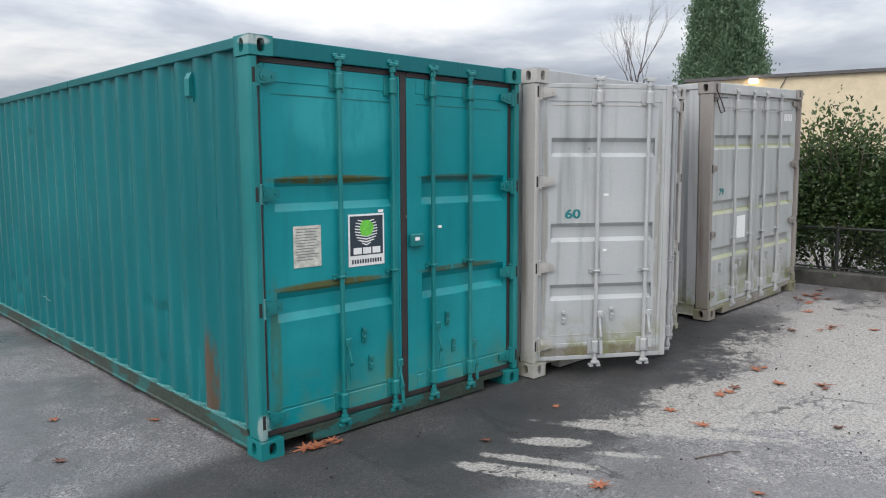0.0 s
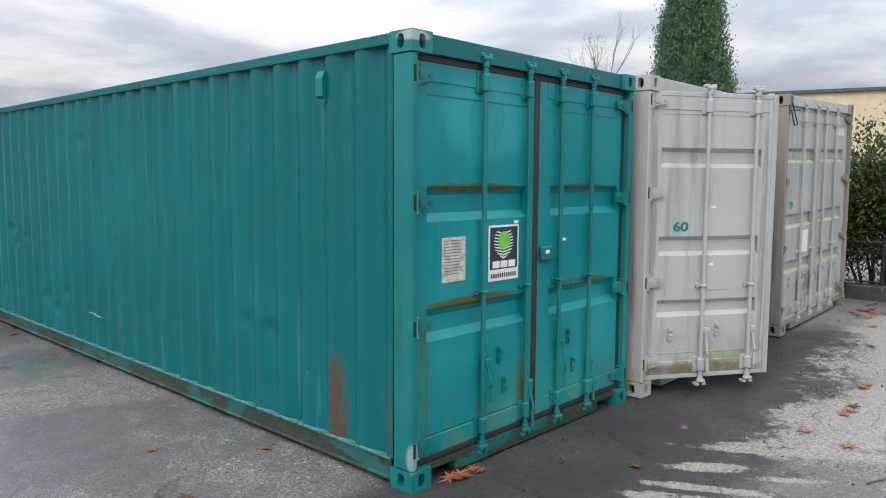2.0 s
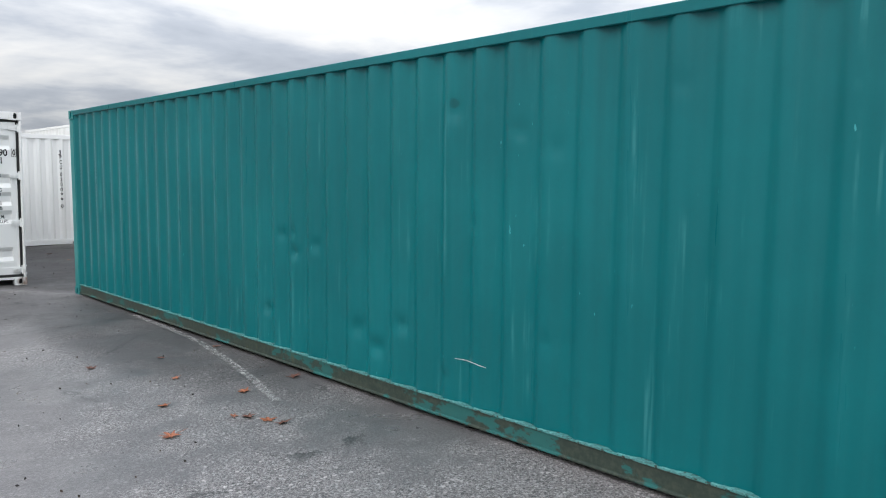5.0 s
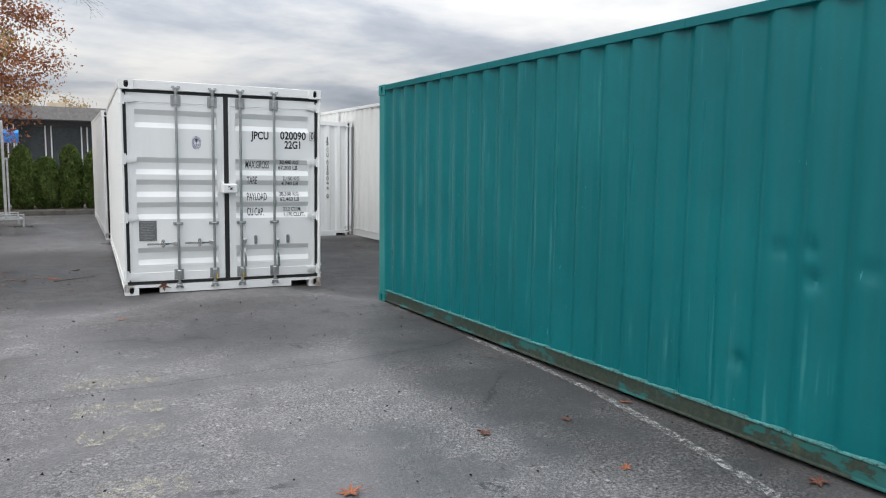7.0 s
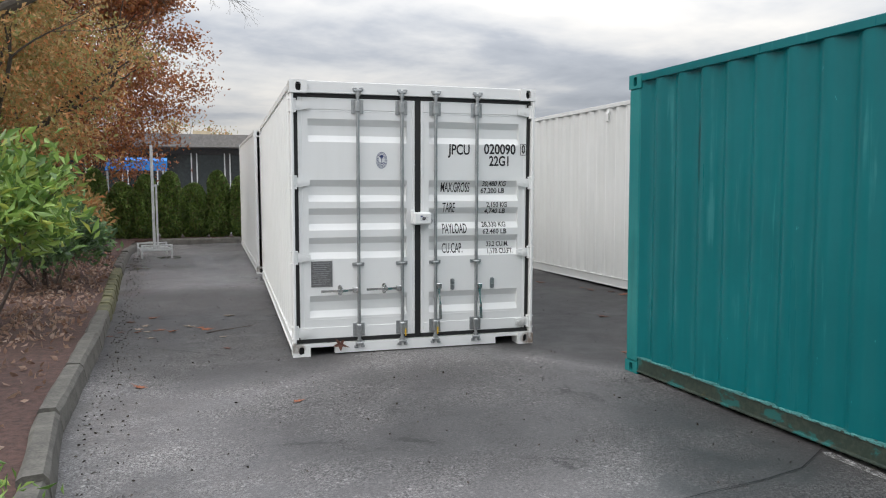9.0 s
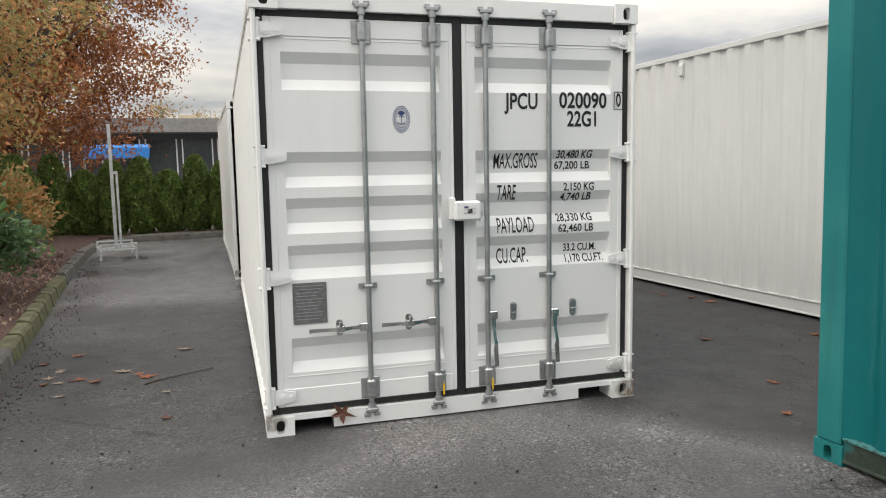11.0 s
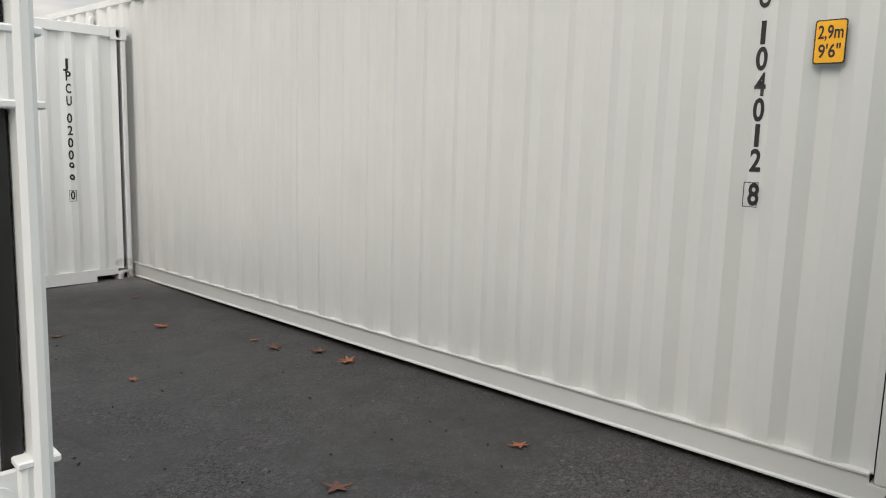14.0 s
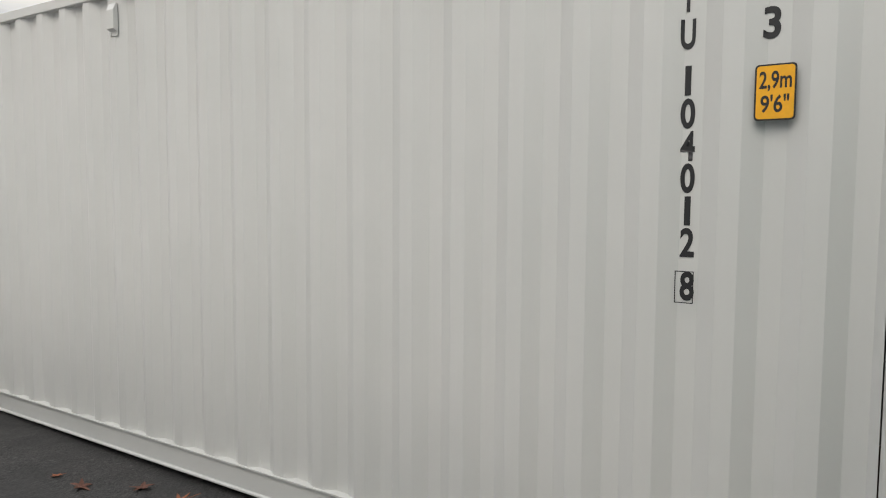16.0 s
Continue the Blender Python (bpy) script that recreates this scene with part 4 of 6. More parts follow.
green, green_doors, green_prof = container(
    pose(0, 0, 0), 12.192, 2.591, "long teal-green painted steel container with closed doors, dented sides",
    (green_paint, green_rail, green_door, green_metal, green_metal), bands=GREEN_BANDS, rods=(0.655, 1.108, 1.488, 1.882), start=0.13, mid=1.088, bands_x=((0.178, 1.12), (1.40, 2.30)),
    dents=green_dents, nz=60, hinge_z=(2.358, 1.652, 0.946, 0.24), gasket=gasket_brown,
    handles=((0, -0.25, 0.635, 0.004), (0, -0.30, 0.41, 0.004), (0, -0.31, 0.625, 0.004), (0, -0.30, 0.43, 0.004)),
    catches=((0.85, 0.655), (0.908, 0.45), (1.651, 0.655), (1.72, 0.435)), vents=((0, 0.79, 2.345),))


def flat(name, x0, x1, z0, z1, y, mat, parent, label="", t=0.003):
    return part(name, MB().box(x0, x1, y - t, y, z0, z1, 0.0008), mat, parent, label)


def wording(parent, text, x, z, h, y, mat, squeeze=0.62, bold=0.0, shear=0.0, prof=None, align="LEFT", width=None, name="lettering", label=""):
    """Words on a door in its container's coordinates, laid onto the pressed sheet; width fits the words to a length."""
    bm = letters(text, h, squeeze, bold, shear, align)
    if width:
        lo, hi = min(v.co.x for v in bm.verts), max(v.co.x for v in bm.verts)
        k = width / (hi - lo)
        for v in bm.verts:
            v.co.x *= k
    for v in bm.verts:
        v.co += Vector((x, 0, z))
    if prof:
        drape(bm, 2, [p[0] for p in prof], None)
    for v in bm.verts:
        v.co.y = y + (profile_depth(prof, v.co.z) if prof else 0.0)
    return bm_part(name, bm, mat, parent, label)


FACE = 0.055
GF = FACE + 0.005
g_left, g_right = green_doors
for leaf_, xa, xb in ((g_left, 0.18, 1.12), (g_right, 1.33, 2.26)):
    for z in (0.285, 2.26):
        part("weld_seam", MB().box(xa, xb, GF - 0.003, GF + 0.001, z - 0.004, z + 0.004, 0.001), green_metal, leaf_)
# bent weld edge between the folded side and the bottom rail
lip = MB().prism([(0.004, 0.02), (-0.004, 0.14), (0.004, 0.255), (0.02, 0.255), (0.02, 0.02)], 2, 0.162, 0.170).mesh("rail_lip", worn_edge)
for i in range(42):
    part("rail_lip", lip, None, green).location = (0, 0.2 + PITCH * i, 0)
scr = MB()
for (ya, za), (yb, zb) in zip(((4.53, 0.466), (4.44, 0.464), (4.36, 0.470), (4.29, 0.463)), ((4.44, 0.464), (4.36, 0.470), (4.29, 0.463), (4.24, 0.452))):
    scr.rod((0.010 + fold(ya, 0.13), ya, za), (0.010 + fold(yb, 0.13), yb, zb), 0.0015, 6)
part("scratch", scr, white_ink, green, "short white scratch in the paint")
flat("approval_plate", 0.303, 0.513, 1.174, 1.441, GF - 0.001, old_plate, g_left, "weathered pale approval plate with small print")
for i in range(12):
    flat("print_line", 0.323, 0.49 - 0.05 * ((i * 7) % 3) / 3, 1.418 - i * 0.018, 1.423 - i * 0.018, GF - 0.0042, plate_metal, g_left, t=0.001)
flat("logo_sticker", 0.732, 1.042, 1.139, 1.495, GF - 0.001, white_ink, g_left, "square company sticker with a lime globe")
flat("logo_ground", 0.746, 1.028, 1.213, 1.482, GF - 0.0045, navy_ink, g_left, t=0.001)


def globe(parent, cx, cz, r, y):
    for i in range(9):
        z = -r * 0.92 + i * r * 0.2
        half = math.sqrt(max(0, r * r - z * z))
        part("logo_stripe", MB().prism([(cx - half, cz + z - 0.003 + 0.012), (cx, cz + z - 0.008), (cx + half, cz + z - 0.003 + 0.012),
                                        (cx + half, cz + z + 0.016), (cx, cz + z + 0.002), (cx - half, cz + z + 0.016)], 1, y - 0.001, y), white_ink, parent)
    pts = []
    for i in range(18):
        t = 2 * math.pi * i / 18
        rr = r * 0.72 * (0.85 + 0.25 * noise.noise((math.cos(t) * 2, math.sin(t) * 2, 5)))
        pts.append((cx + rr * math.cos(t) + 0.004, cz + r * 0.2 + rr * 0.95 * math.sin(t)))
    part("logo_shape", MB().prism(pts, 1, y - 0.0025, y - 0.0012), lime_ink, parent)


globe(g_left, 0.882, 1.376, 0.098, GF - 0.006)
# the company's wording is drawn as plain bars
for x0, x1 in ((0.772, 0.842), (0.852, 0.922), (0.934, 1.004)):
    flat("logo_bar", x0, x1, 1.222, 1.266, GF - 0.006, white_ink, g_left, t=0.001)
for i in range(12):
    flat("logo_bar", 0.758 + i * 0.022, 0.772 + i * 0.022, 1.158, 1.186, GF - 0.0045, navy_ink, g_left, t=0.001)
for x, z in ((0.99, 1.50), (1.205, 1.45)):
    flat("small_sticker", x, x + 0.045, z, z + 0.02, GF - 0.002, white_ink, g_left)
flat("small_sticker", 1.56, 1.60, 1.355, 1.375, GF - 0.002, white_ink, g_right)
lb = MB()
lb.box(1.265, 1.395, FACE - 0.035, FACE - 0.002, 1.235, 1.33, 0.008)
part("lock_box", lb, green_metal, g_left, "small painted lock box over the door joint")
flat("small_sticker", 1.30, 1.345, 1.282, 1.307, FACE - 0.0352, white_ink, g_left)

# ---- grey containers ----
GREY_BANDS = [(2.03, 1.87, 0.035), (1.31, 1.15, 0.035), (0.785, 0.645, 0.035)]
grey_mats = (grey_paint, rusty_grey, grey_door, grey_metal, rusty_grey)
grey_handles = ((0, -0.34, 0.52, 0.004), (0, -0.3, 0.52, 0.004), (0, -0.3, 0.5, 0.004), (0, -0.3, 0.5, 0.004))
grey_a, grey_a_doors, grey_prof = container(
    pose(2.545, -0.075, ground_z(2.6, 0.0) + 0.012), 6.058, 2.591, "light grey weathered steel container with both doors ajar", grey_mats, bands=GREY_BANDS,
    rods=(0.58, 1.03, 1.43, 1.87), mid=0.90, swing=(33, 26), hinge_z=(2.40, 1.665, 0.94, 0.27), gasket=grey_metal, handles=grey_handles,
    catches=((0.30, 0.50), (0.74, 0.52), (1.6, 0.55), (1.99, 0.55)))
wording(grey_a_doors[0], "60", 0.30, 1.385, 0.075, GF - 0.002, teal_ink, 0.95, 0.004, width=0.14, label="stencilled teal number 60")
flat("blank_plate", 0.62, 0.82, 0.86, 1.10, GF - 0.001, grey_door, grey_a_doors[0])
flat("small_sticker", 0.645, 0.68, 1.065, 1.085, GF - 0.005, white_ink, grey_a_doors[0])
flat("small_sticker", 0.645, 0.69, 1.54, 1.56, GF - 0.001, white_ink, grey_a_doors[0])
grey_b, grey_b_doors, _ = container(
    pose(5.41, -0.20, 0.105, 0, -1.6, 0), 6.058, 2.591, "light grey mossy steel container with closed doors", (grey_paint, rusty_grey, mossy_grey_door, grey_metal, brown_grey), bands=GREY_BANDS,
    rods=(0.64, 1.07, 1.42, 1.85), hinge_z=(2.42, 1.665, 0.94, 0.27), gasket=grey_metal, handles=grey_handles,
    catches=((0.36, 0.55), (0.86, 0.55), (1.6, 0.55), (2.05, 0.55)))
wording(grey_b_doors[0], "79", 0.30, 1.40, 0.07, GF - 0.002, teal_ink, 0.95, 0.004, width=0.12, label="stencilled teal number 79")
flat("blank_plate", 0.76, 0.98, 0.84, 1.10, GF - 0.001, white_paint, grey_b_doors[0])
for i in range(5):
    flat("number_bar", 2.02 + i * 0.05, 2.05 + i * 0.05, 2.2, 2.29, GF - 0.001, white_ink, grey_b_doors[1])

for leaves_ in (grey_a_doors, grey_b_doors):
    for leaf_, xa, xb in ((leaves_[0], 0.18, 1.12), (leaves_[1], 1.33, 2.26)):
        for z in (0.34, 2.30):
            part("weld_seam", MB().box(xa, xb, GF - 0.003, GF + 0.001, z - 0.004, z + 0.004, 0.001), rusty_grey, leaf_)
rope = MB()
p0 = None
for i in range(15):
    t = i / 14
    q = (0.06 + 0.19 * math.sin(t * math.pi) * (1 if t < 0.5 else 0.55), -0.012, 2.50 - 0.22 * math.sin(t * math.pi * 0.9) - 0.03 * t)
    if p0:
        rope.rod(p0, q, 0.006, 6)
    p0 = q
rope.rod((0.02, -0.012, 2.42), (0.30, -0.012, 2.43), 0.006, 6)
part("rope_loop", rope, gasket_brown, grey_b, "dark cable looped over the corner post")

# ---- white container with the doors towards the yard ----
WHITE_BANDS = [(2.245, 2.03, 0.062), (1.675, 1.47, 0.062), (1.407, 1.198, 0.062), (1.13, 0.925, 0.062), (0.575, 0.365, 0.062)]
white_mats = (white_paint, white_paint, white_paint, galv, white_paint)
white, white_doors, wp = container(
    pose(-2.728, 13.571, 0.045, 0.6, 0.3, -3.5), 6.058, 2.591, "clean white steel container with closed doors and black lettering", white_mats, bands=WHITE_BANDS,
    post_w=0.036, leaf_in=0.074, rods=(0.634, 1.062, 1.399, 1.824), hinge_z=(2.36, 1.652, 0.946, 0.23), bands_x=((0.168, 1.114), (1.338, 2.28)),
    handles=((-0.367, 0, 0.622, 0.0), (-0.357, 0, 0.626, 0.0), (0, -0.33, 0.632, 0.004), (0, -0.326, 0.618, 0.004)),
    catches=((0.454, 0.622), (0.884, 0.626), (1.582, 0.642), (2.003, 0.642)))
WF = GF - 0.0025
w_l, w_r = white_doors
# weld seams across the leaves
for leaf_, xa, xb in ((w_l, 0.14, 1.14), (w_r, 1.31, 2.30)):
    for z in (0.342, 2.318):
        part("weld_seam", MB().box(xa, xb, GF - 0.0025, GF + 0.001, z - 0.0035, z + 0.0035, 0.001), white_paint, leaf_)
L_ = dict(y=WF, mat=ink, prof=wp)
wording(w_r, "JPCU", 1.541, 1.974, 0.10, bold=0.003, width=0.226, **L_)
wording(w_r, "020090", 1.908, 1.983, 0.10, bold=0.003, width=0.338, **L_)
wording(w_r, "0", 2.312, 1.987, 0.085, FACE - 0.003, ink, bold=0.002, width=0.036)
box = MB()
for a in ((2.297, 2.302, 1.93, 2.045), (2.359, 2.364, 1.93, 2.045), (2.297, 2.364, 1.93, 1.935), (2.297, 2.364, 2.04, 2.045)):
    box.box(a[0], a[1], FACE - 0.004, FACE - 0.003, a[2], a[3], 0.0003)
part("digit_box", box, ink, w_r)
wording(w_r, "22G1", 1.963, 1.865, 0.098, bold=0.003, width=0.208, **L_)
for word, x, z, wd in (("MAX.GROSS", 1.464, 1.602, 0.299), ("TARE", 1.478, 1.402, 0.129), ("PAYLOAD", 1.475, 1.192, 0.252), ("CU.CAP.", 1.479, 0.996, 0.214)):
    wording(w_r, word, x, z, 0.099, bold=0.001, width=wd, **L_)
for word, z, left, wd in (("30,480 KG", 1.642, 1.896, 0.253), ("67,200 LB", 1.572, 1.887, 0.252), ("2,150 KG", 1.432, 1.938, 0.22), ("4,740 LB", 1.367, 1.924, 0.223),
                          ("28,330 KG", 1.232, 1.892, 0.258), ("62,460 LB", 1.163, 1.90, 0.254), ("33.2 CU.M.", 1.032, 1.95, 0.238), ("1,170 CU.FT.", 0.961, 1.949, 0.279)):
    wording(w_r, word, left, z, 0.05, bold=0.0012, width=wd, **L_)
flat("data_plate", 0.183, 0.384, 0.659, 0.906, WF, plate_metal, w_l, "grey etched data plate")
for i in range(11):
    flat("print_line", 0.203, 0.362 - 0.05 * ((i * 5) % 4) / 4, 0.885 - i * 0.02, 0.889 - i * 0.02, WF - 0.0034, galv, w_l, t=0.0006)


def ring(cx, cz, rx, rz, t, y):
    n = 40
    mb = MB()
    vs = []
    for k in (1.0, 1.0 - t):
        for i in range(n):
            a = 2 * math.pi * i / n
            vs.append((cx + rx * k * math.cos(a), y, cz + rz * k * math.sin(a)))
    return mb.add(vs, [[i, (i + 1) % n, n + (i + 1) % n, n + i] for i in range(n)])


seal = ring(0.868, 1.865, 0.054, 0.079, 0.06, WF)
for t, a in ((0.06, 0.66), ):
    s2 = ring(0.868, 1.865, 0.054 * a, 0.079 * a, 0.1, WF)
    seal.add(s2.v, s2.f)
for i in range(26):
    a = 2 * math.pi * i / 26
    c = Vector((0.868 + 0.043 * math.cos(a), WF - 0.0005, 1.865 + 0.064 * math.sin(a)))
    seal.box(c.x - 0.003, c.x + 0.003, c.y, c.y + 0.001, c.z - 0.005, c.z + 0.005, 0.0002)
seal.box(0.866, 0.870, WF - 0.001, WF, 1.83, 1.895, 0.0003)
seal.box(0.850, 0.886, WF - 0.001, WF, 1.878, 1.882, 0.0003)
for s in (-1, 1):
    seal.prism([(0.868, 1.829), (0.868 + s * 0.02, 1.838), (0.868 + s * 0.024, 1.85), (0.868 + s * 0.018, 1.846), (0.868, 1.835)], 1, WF - 0.001, WF)
seal.add([(0.868 + 0.018 * math.cos(i * math.pi / 8), WF - 0.0008, 1.9 + 0.014 * math.sin(i * math.pi / 8)) for i in range(16)], [list(range(16))])
part("round_seal", seal, blue_ink, w_l, "oval blue printed seal with an anchor")
lb = MB()
lb.box(1.172, 1.342, FACE - 0.087, FACE - 0.01, 1.245, 1.365, 0.012)
lb.box(1.15, 1.185, FACE - 0.06, FACE, 1.25, 1.39, 0.008)
part("lock_box", lb, white_paint, w_l, "white steel lock box over the door joint")
hk = MB()
for i in range(8):
    a, b = i * math.pi / 5, (i + 1) * math.pi / 5
    hk.rod((1.350 + 0.008 * math.sin(a), FACE - 0.052, 1.30 - i * 0.008), (1.350 + 0.008 * math.sin(b), FACE - 0.052, 1.292 - i * 0.008), 0.003, 6)
part("hook", hk, galv, w_l, "small steel hook")
flat("label", 1.225, 1.308, 1.288, 1.340, FACE - 0.0872, white_ink, w_l, "white lock label with a number", t=0.0015)
flat("label_mark", 1.230, 1.256, 1.322, 1.334, FACE - 0.0890, blue_ink, w_l, t=0.0006)
wording(w_l, "28", 1.250, 1.303, 0.022, FACE - 0.0894, ink, 0.9, 0.002, width=0.034, name="label_number")
for a in ((1.227, 1.306, 1.317, 1.3185), (1.227, 1.306, 1.2895, 1.291)):
    flat("label_line", *a, FACE - 0.0890, blue_ink, w_l, t=0.0005)
for i, x in ((0, 1.085), (1, 1.412)):
    tag = MB()
    tag.box(x - 0.006, x + 0.006, FACE - 0.074, FACE - 0.070, 0.16, 0.23, 0.001)
    part("seal_tag", tag, yellow_tag, white_doors[i], "yellow plastic seal tag")
    cable = MB()
    cable.rod((x, FACE - 0.072, 0.23), (x + 0.02, FACE - 0.067, 0.29), 0.0018, 6)
    cable.rod((x + 0.02, FACE - 0.067, 0.29), (x - 0.02, FACE - 0.067, 0.285), 0.0018, 6)
    cable.rod((x - 0.02, FACE - 0.067, 0.285), (x, FACE - 0.072, 0.23), 0.0018, 6)
    part("seal_cable", cable, galv, white_doors[i])

# ---- high white container, seen from its long side ----
hicube, _, _ = container(
    pose(2.745, 12.626, 0.046, 0.2, 0, 0.0), 12.192, 2.896, "long off-white high container with black side numbers", (hicube_paint, hicube_paint, hicube_paint, hicube_paint, hicube_paint),
    near="wall", start=0.335, nz=1, low=0.020, vents=((0, 1.84, 2.66), (0, 4.22, 2.69), (0, 8.0, 2.68)))


def side_text(parent, text, y, z, h, width, mat, start, bold=0.003, lift=0.002, name="lettering", label="", on_fold=True):
    """Characters on the folded side sheet at x = 0, read from outside; y is their middle."""
    bm = letters(text, h, 1.0, bold, 0, "LEFT")
    lo, hi = min(v.co.x for v in bm.verts), max(v.co.x for v in bm.verts)
    zl, zh = min(v.co.z for v in bm.verts), max(v.co.z for v in bm.verts)
    for v in bm.verts:
        u = (v.co.x - lo) / (hi - lo) - 0.5
        v.co = Vector((0, y - u * width, z + v.co.z - (zl + zh) / 2))
    breaks = []
    k = math.floor((y - width - start) / PITCH) - 1
    while start + k * PITCH < y + width + PITCH:
        breaks += [start + (k + t) * PITCH for t in (0.0, 0.26, 0.5, 0.76)]
        k += 1
    drape(bm, 1, breaks, None)
    for v in bm.verts:
        v.co.x = 0.012 - lift + fold(v.co.y, start)
    return bm_part(name, bm, mat, parent, label)


HS = 0.335
for ch, z in (("T", 2.355), ("U", 2.225), ("1", 2.063), ("0", 1.947), ("4", 1.832), ("0", 1.717), ("1", 1.600), ("2", 1.486), ("8", 1.328)):
    side_text(hicube, ch, 0.788 + 0.024 * (z - 1.328), z, 0.102, 0.022 if ch == "1" else 0.051, ink, HS, 0.004)
side_text(hicube, "3", 0.533, 2.234, 0.102, 0.054, ink, HS, 0.004)
bx = MB()
for a in ((0.755, 0.7585, 1.270, 1.386), (0.8185, 0.822, 1.270, 1.386), (0.755, 0.822, 1.270, 1.2735), (0.755, 0.822, 1.3825, 1.386)):
    bx.box(0.0085, 0.0095, a[0], a[1], a[2], a[3], 0.0003)
part("digit_box", bx, ink, hicube)


def rounded(y0, y1, z0, z1, r):
    pts = []
    for cy, cz, a0 in ((y1 - r, z1 - r, 0), (y0 + r, z1 - r, 90), (y0 + r, z0 + r, 180), (y1 - r, z0 + r, 270)):
        for i in range(5):
            a = radians(a0 + i * 22.5)
            pts.append((cy + r * math.cos(a), cz + r * math.sin(a)))
    return pts


SX = 0.0105
part("height_sticker", MB().prism(rounded(0.447, 0.575, 1.906, 2.091, 0.013), 0, SX - 0.001, SX + 0.001), ink, hicube, "amber height sticker with a black border")
part("sticker_face", MB().prism(rounded(0.4525, 0.5695, 1.9115, 2.0855, 0.010), 0, SX - 0.002, SX - 0.0012), amber_ink, hicube)
for text, z, wd in (("2,9m", 2.036, 0.100), ("9'6\"", 1.957, 0.088)):
    bm = letters(text, 0.056, 1.0, 0.0014)
    lo, hi = min(v.co.x for v in bm.verts), max(v.co.x for v in bm.verts)
    for v in bm.verts:
        v.co = Vector((SX - 0.0028, 0.511 - ((v.co.x - lo) / (hi - lo) - 0.5) * wd, z + v.co.z))
    bm_part("lettering", bm, ink, hicube)

# ---- white container behind, end wall towards the yard ----
back, _, _ = container(pose(0.29, 19.75, ground_z(1.5, 19.8) - 0.01, 0.5, 0, 0), 6.058, 2.591, "white steel container with its folded end wall showing", white_mats, near="wall", start=0.2)
for i, ch in enumerate("JPCU"):
    wording(back, ch, 1.83, 2.19 - i * 0.118, 0.09, 0.005, ink, bold=0.003, width=0.05, align="LEFT")
for i, ch in enumerate("020099"):
    wording(back, ch, 1.83, 1.67 - i * 0.118, 0.09, 0.005, ink, bold=0.003, width=0.05)
wording(back, "0", 1.835, 0.92, 0.08, 0.005, ink, bold=0.003, width=0.042)
bx = MB()
for a in ((1.822, 1.826, 0.865, 0.975), (1.886, 1.89, 0.865, 0.975), (1.822, 1.89, 0.865, 0.869), (1.822, 1.89, 0.971, 0.975)):
    bx.box(a[0], a[1], 0.003, 0.005, a[2], a[3], 0.0003)
part("digit_box", bx, ink, back)

# ---- white high container at the yard's end ----
container(pose(-2.38, 20.32, ground_z(-2, 20.4), 0.8, 0, -2.1), 6.058, 2.591, "white steel container beside the cedar hedge", white_mats, near="wall", start=0.2)

# ---- planter with its kerb ----
KERB = [(-4.28, 7.2), (-4.46, 10.8), (-4.55, 12.0), (-4.55, 14.6), (-4.62, 17.4), (-4.71, 19.7), (-4.78, 22.2), (-4.80, 24.6)]


def along(points, step):
    out = []
    for (xa, ya), (xb, yb) in zip(points, points[1:]):
        n = max(1, round(math.hypot(xb - xa, yb - ya) / step))
        out += [(xa + (xb - xa) * i / n, ya + (yb - ya) * i / n) for i in range(n)]
    return out + [points[-1]]


kerb = tagged(new("kerb"), "weathered concrete planter kerb, cracked and mossy", "kerb", kind="structure")


def kerb_run(points, step, h=0.17, w=0.15, first=0):
    pts = along(points, step)
    for i, ((xa, ya), (xb, yb)) in enumerate(zip(pts, pts[1:])):
        d = Vector((xb - xa, yb - ya, 0))
        ln = d.length - 0.012
        mb = MB()
        rows = []
        rnd = random.Random(100 + first + i)
        n = 6
        for j in range(n + 1):
            u = -ln / 2 + ln * j / n
            wob = [rnd.uniform(-0.007, 0.007) for _ in range(6)]
            rows.append([(-w / 2 + wob[0], u, -0.05), (-w / 2 + wob[0], u, h - 0.025 + wob[1]), (-w / 2 + 0.025, u, h + wob[2]), (w / 2 - 0.03, u, h - 0.004 + wob[3]),
                         (w / 2 - 0.004 + wob[4], u, h - 0.035), (w / 2 + 0.02 + wob[5], u, -0.05)])
        vs = [p for r in rows for p in r]
        fs = [[j * 6 + k, j * 6 + (k + 1) % 6, (j + 1) * 6 + (k + 1) % 6, (j + 1) * 6 + k] for j in range(n) for k in range(6)]
        fs += [list(range(6)), [n * 6 + k for k in range(6)][::-1]]
        mb.add(vs, fs)
        cx, cy = (xa + xb) / 2, (ya + yb) / 2
        ob = part("kerbstone", mb, mossy if 16.0 < cy < 21.0 else concrete, kerb)
        ob.matrix_basis = pose(cx, cy, ground_z(cx, cy) + rnd.uniform(-0.015, 0.01), rnd.uniform(-0.6, 0.6), rnd.uniform(-2, 2),
                               math.degrees(math.atan2(d.y, d.x)) - 90 + rnd.uniform(-1, 1))


kerb_run(KERB[:4], 1.5)
kerb_run(KERB[3:], 0.62, first=40)
kerb_run([(-4.80, 24.6), (-4.72, 26.0), (-4.1, 27.2), (-1.6, 27.35)], 1.1, 0.15, first=80)


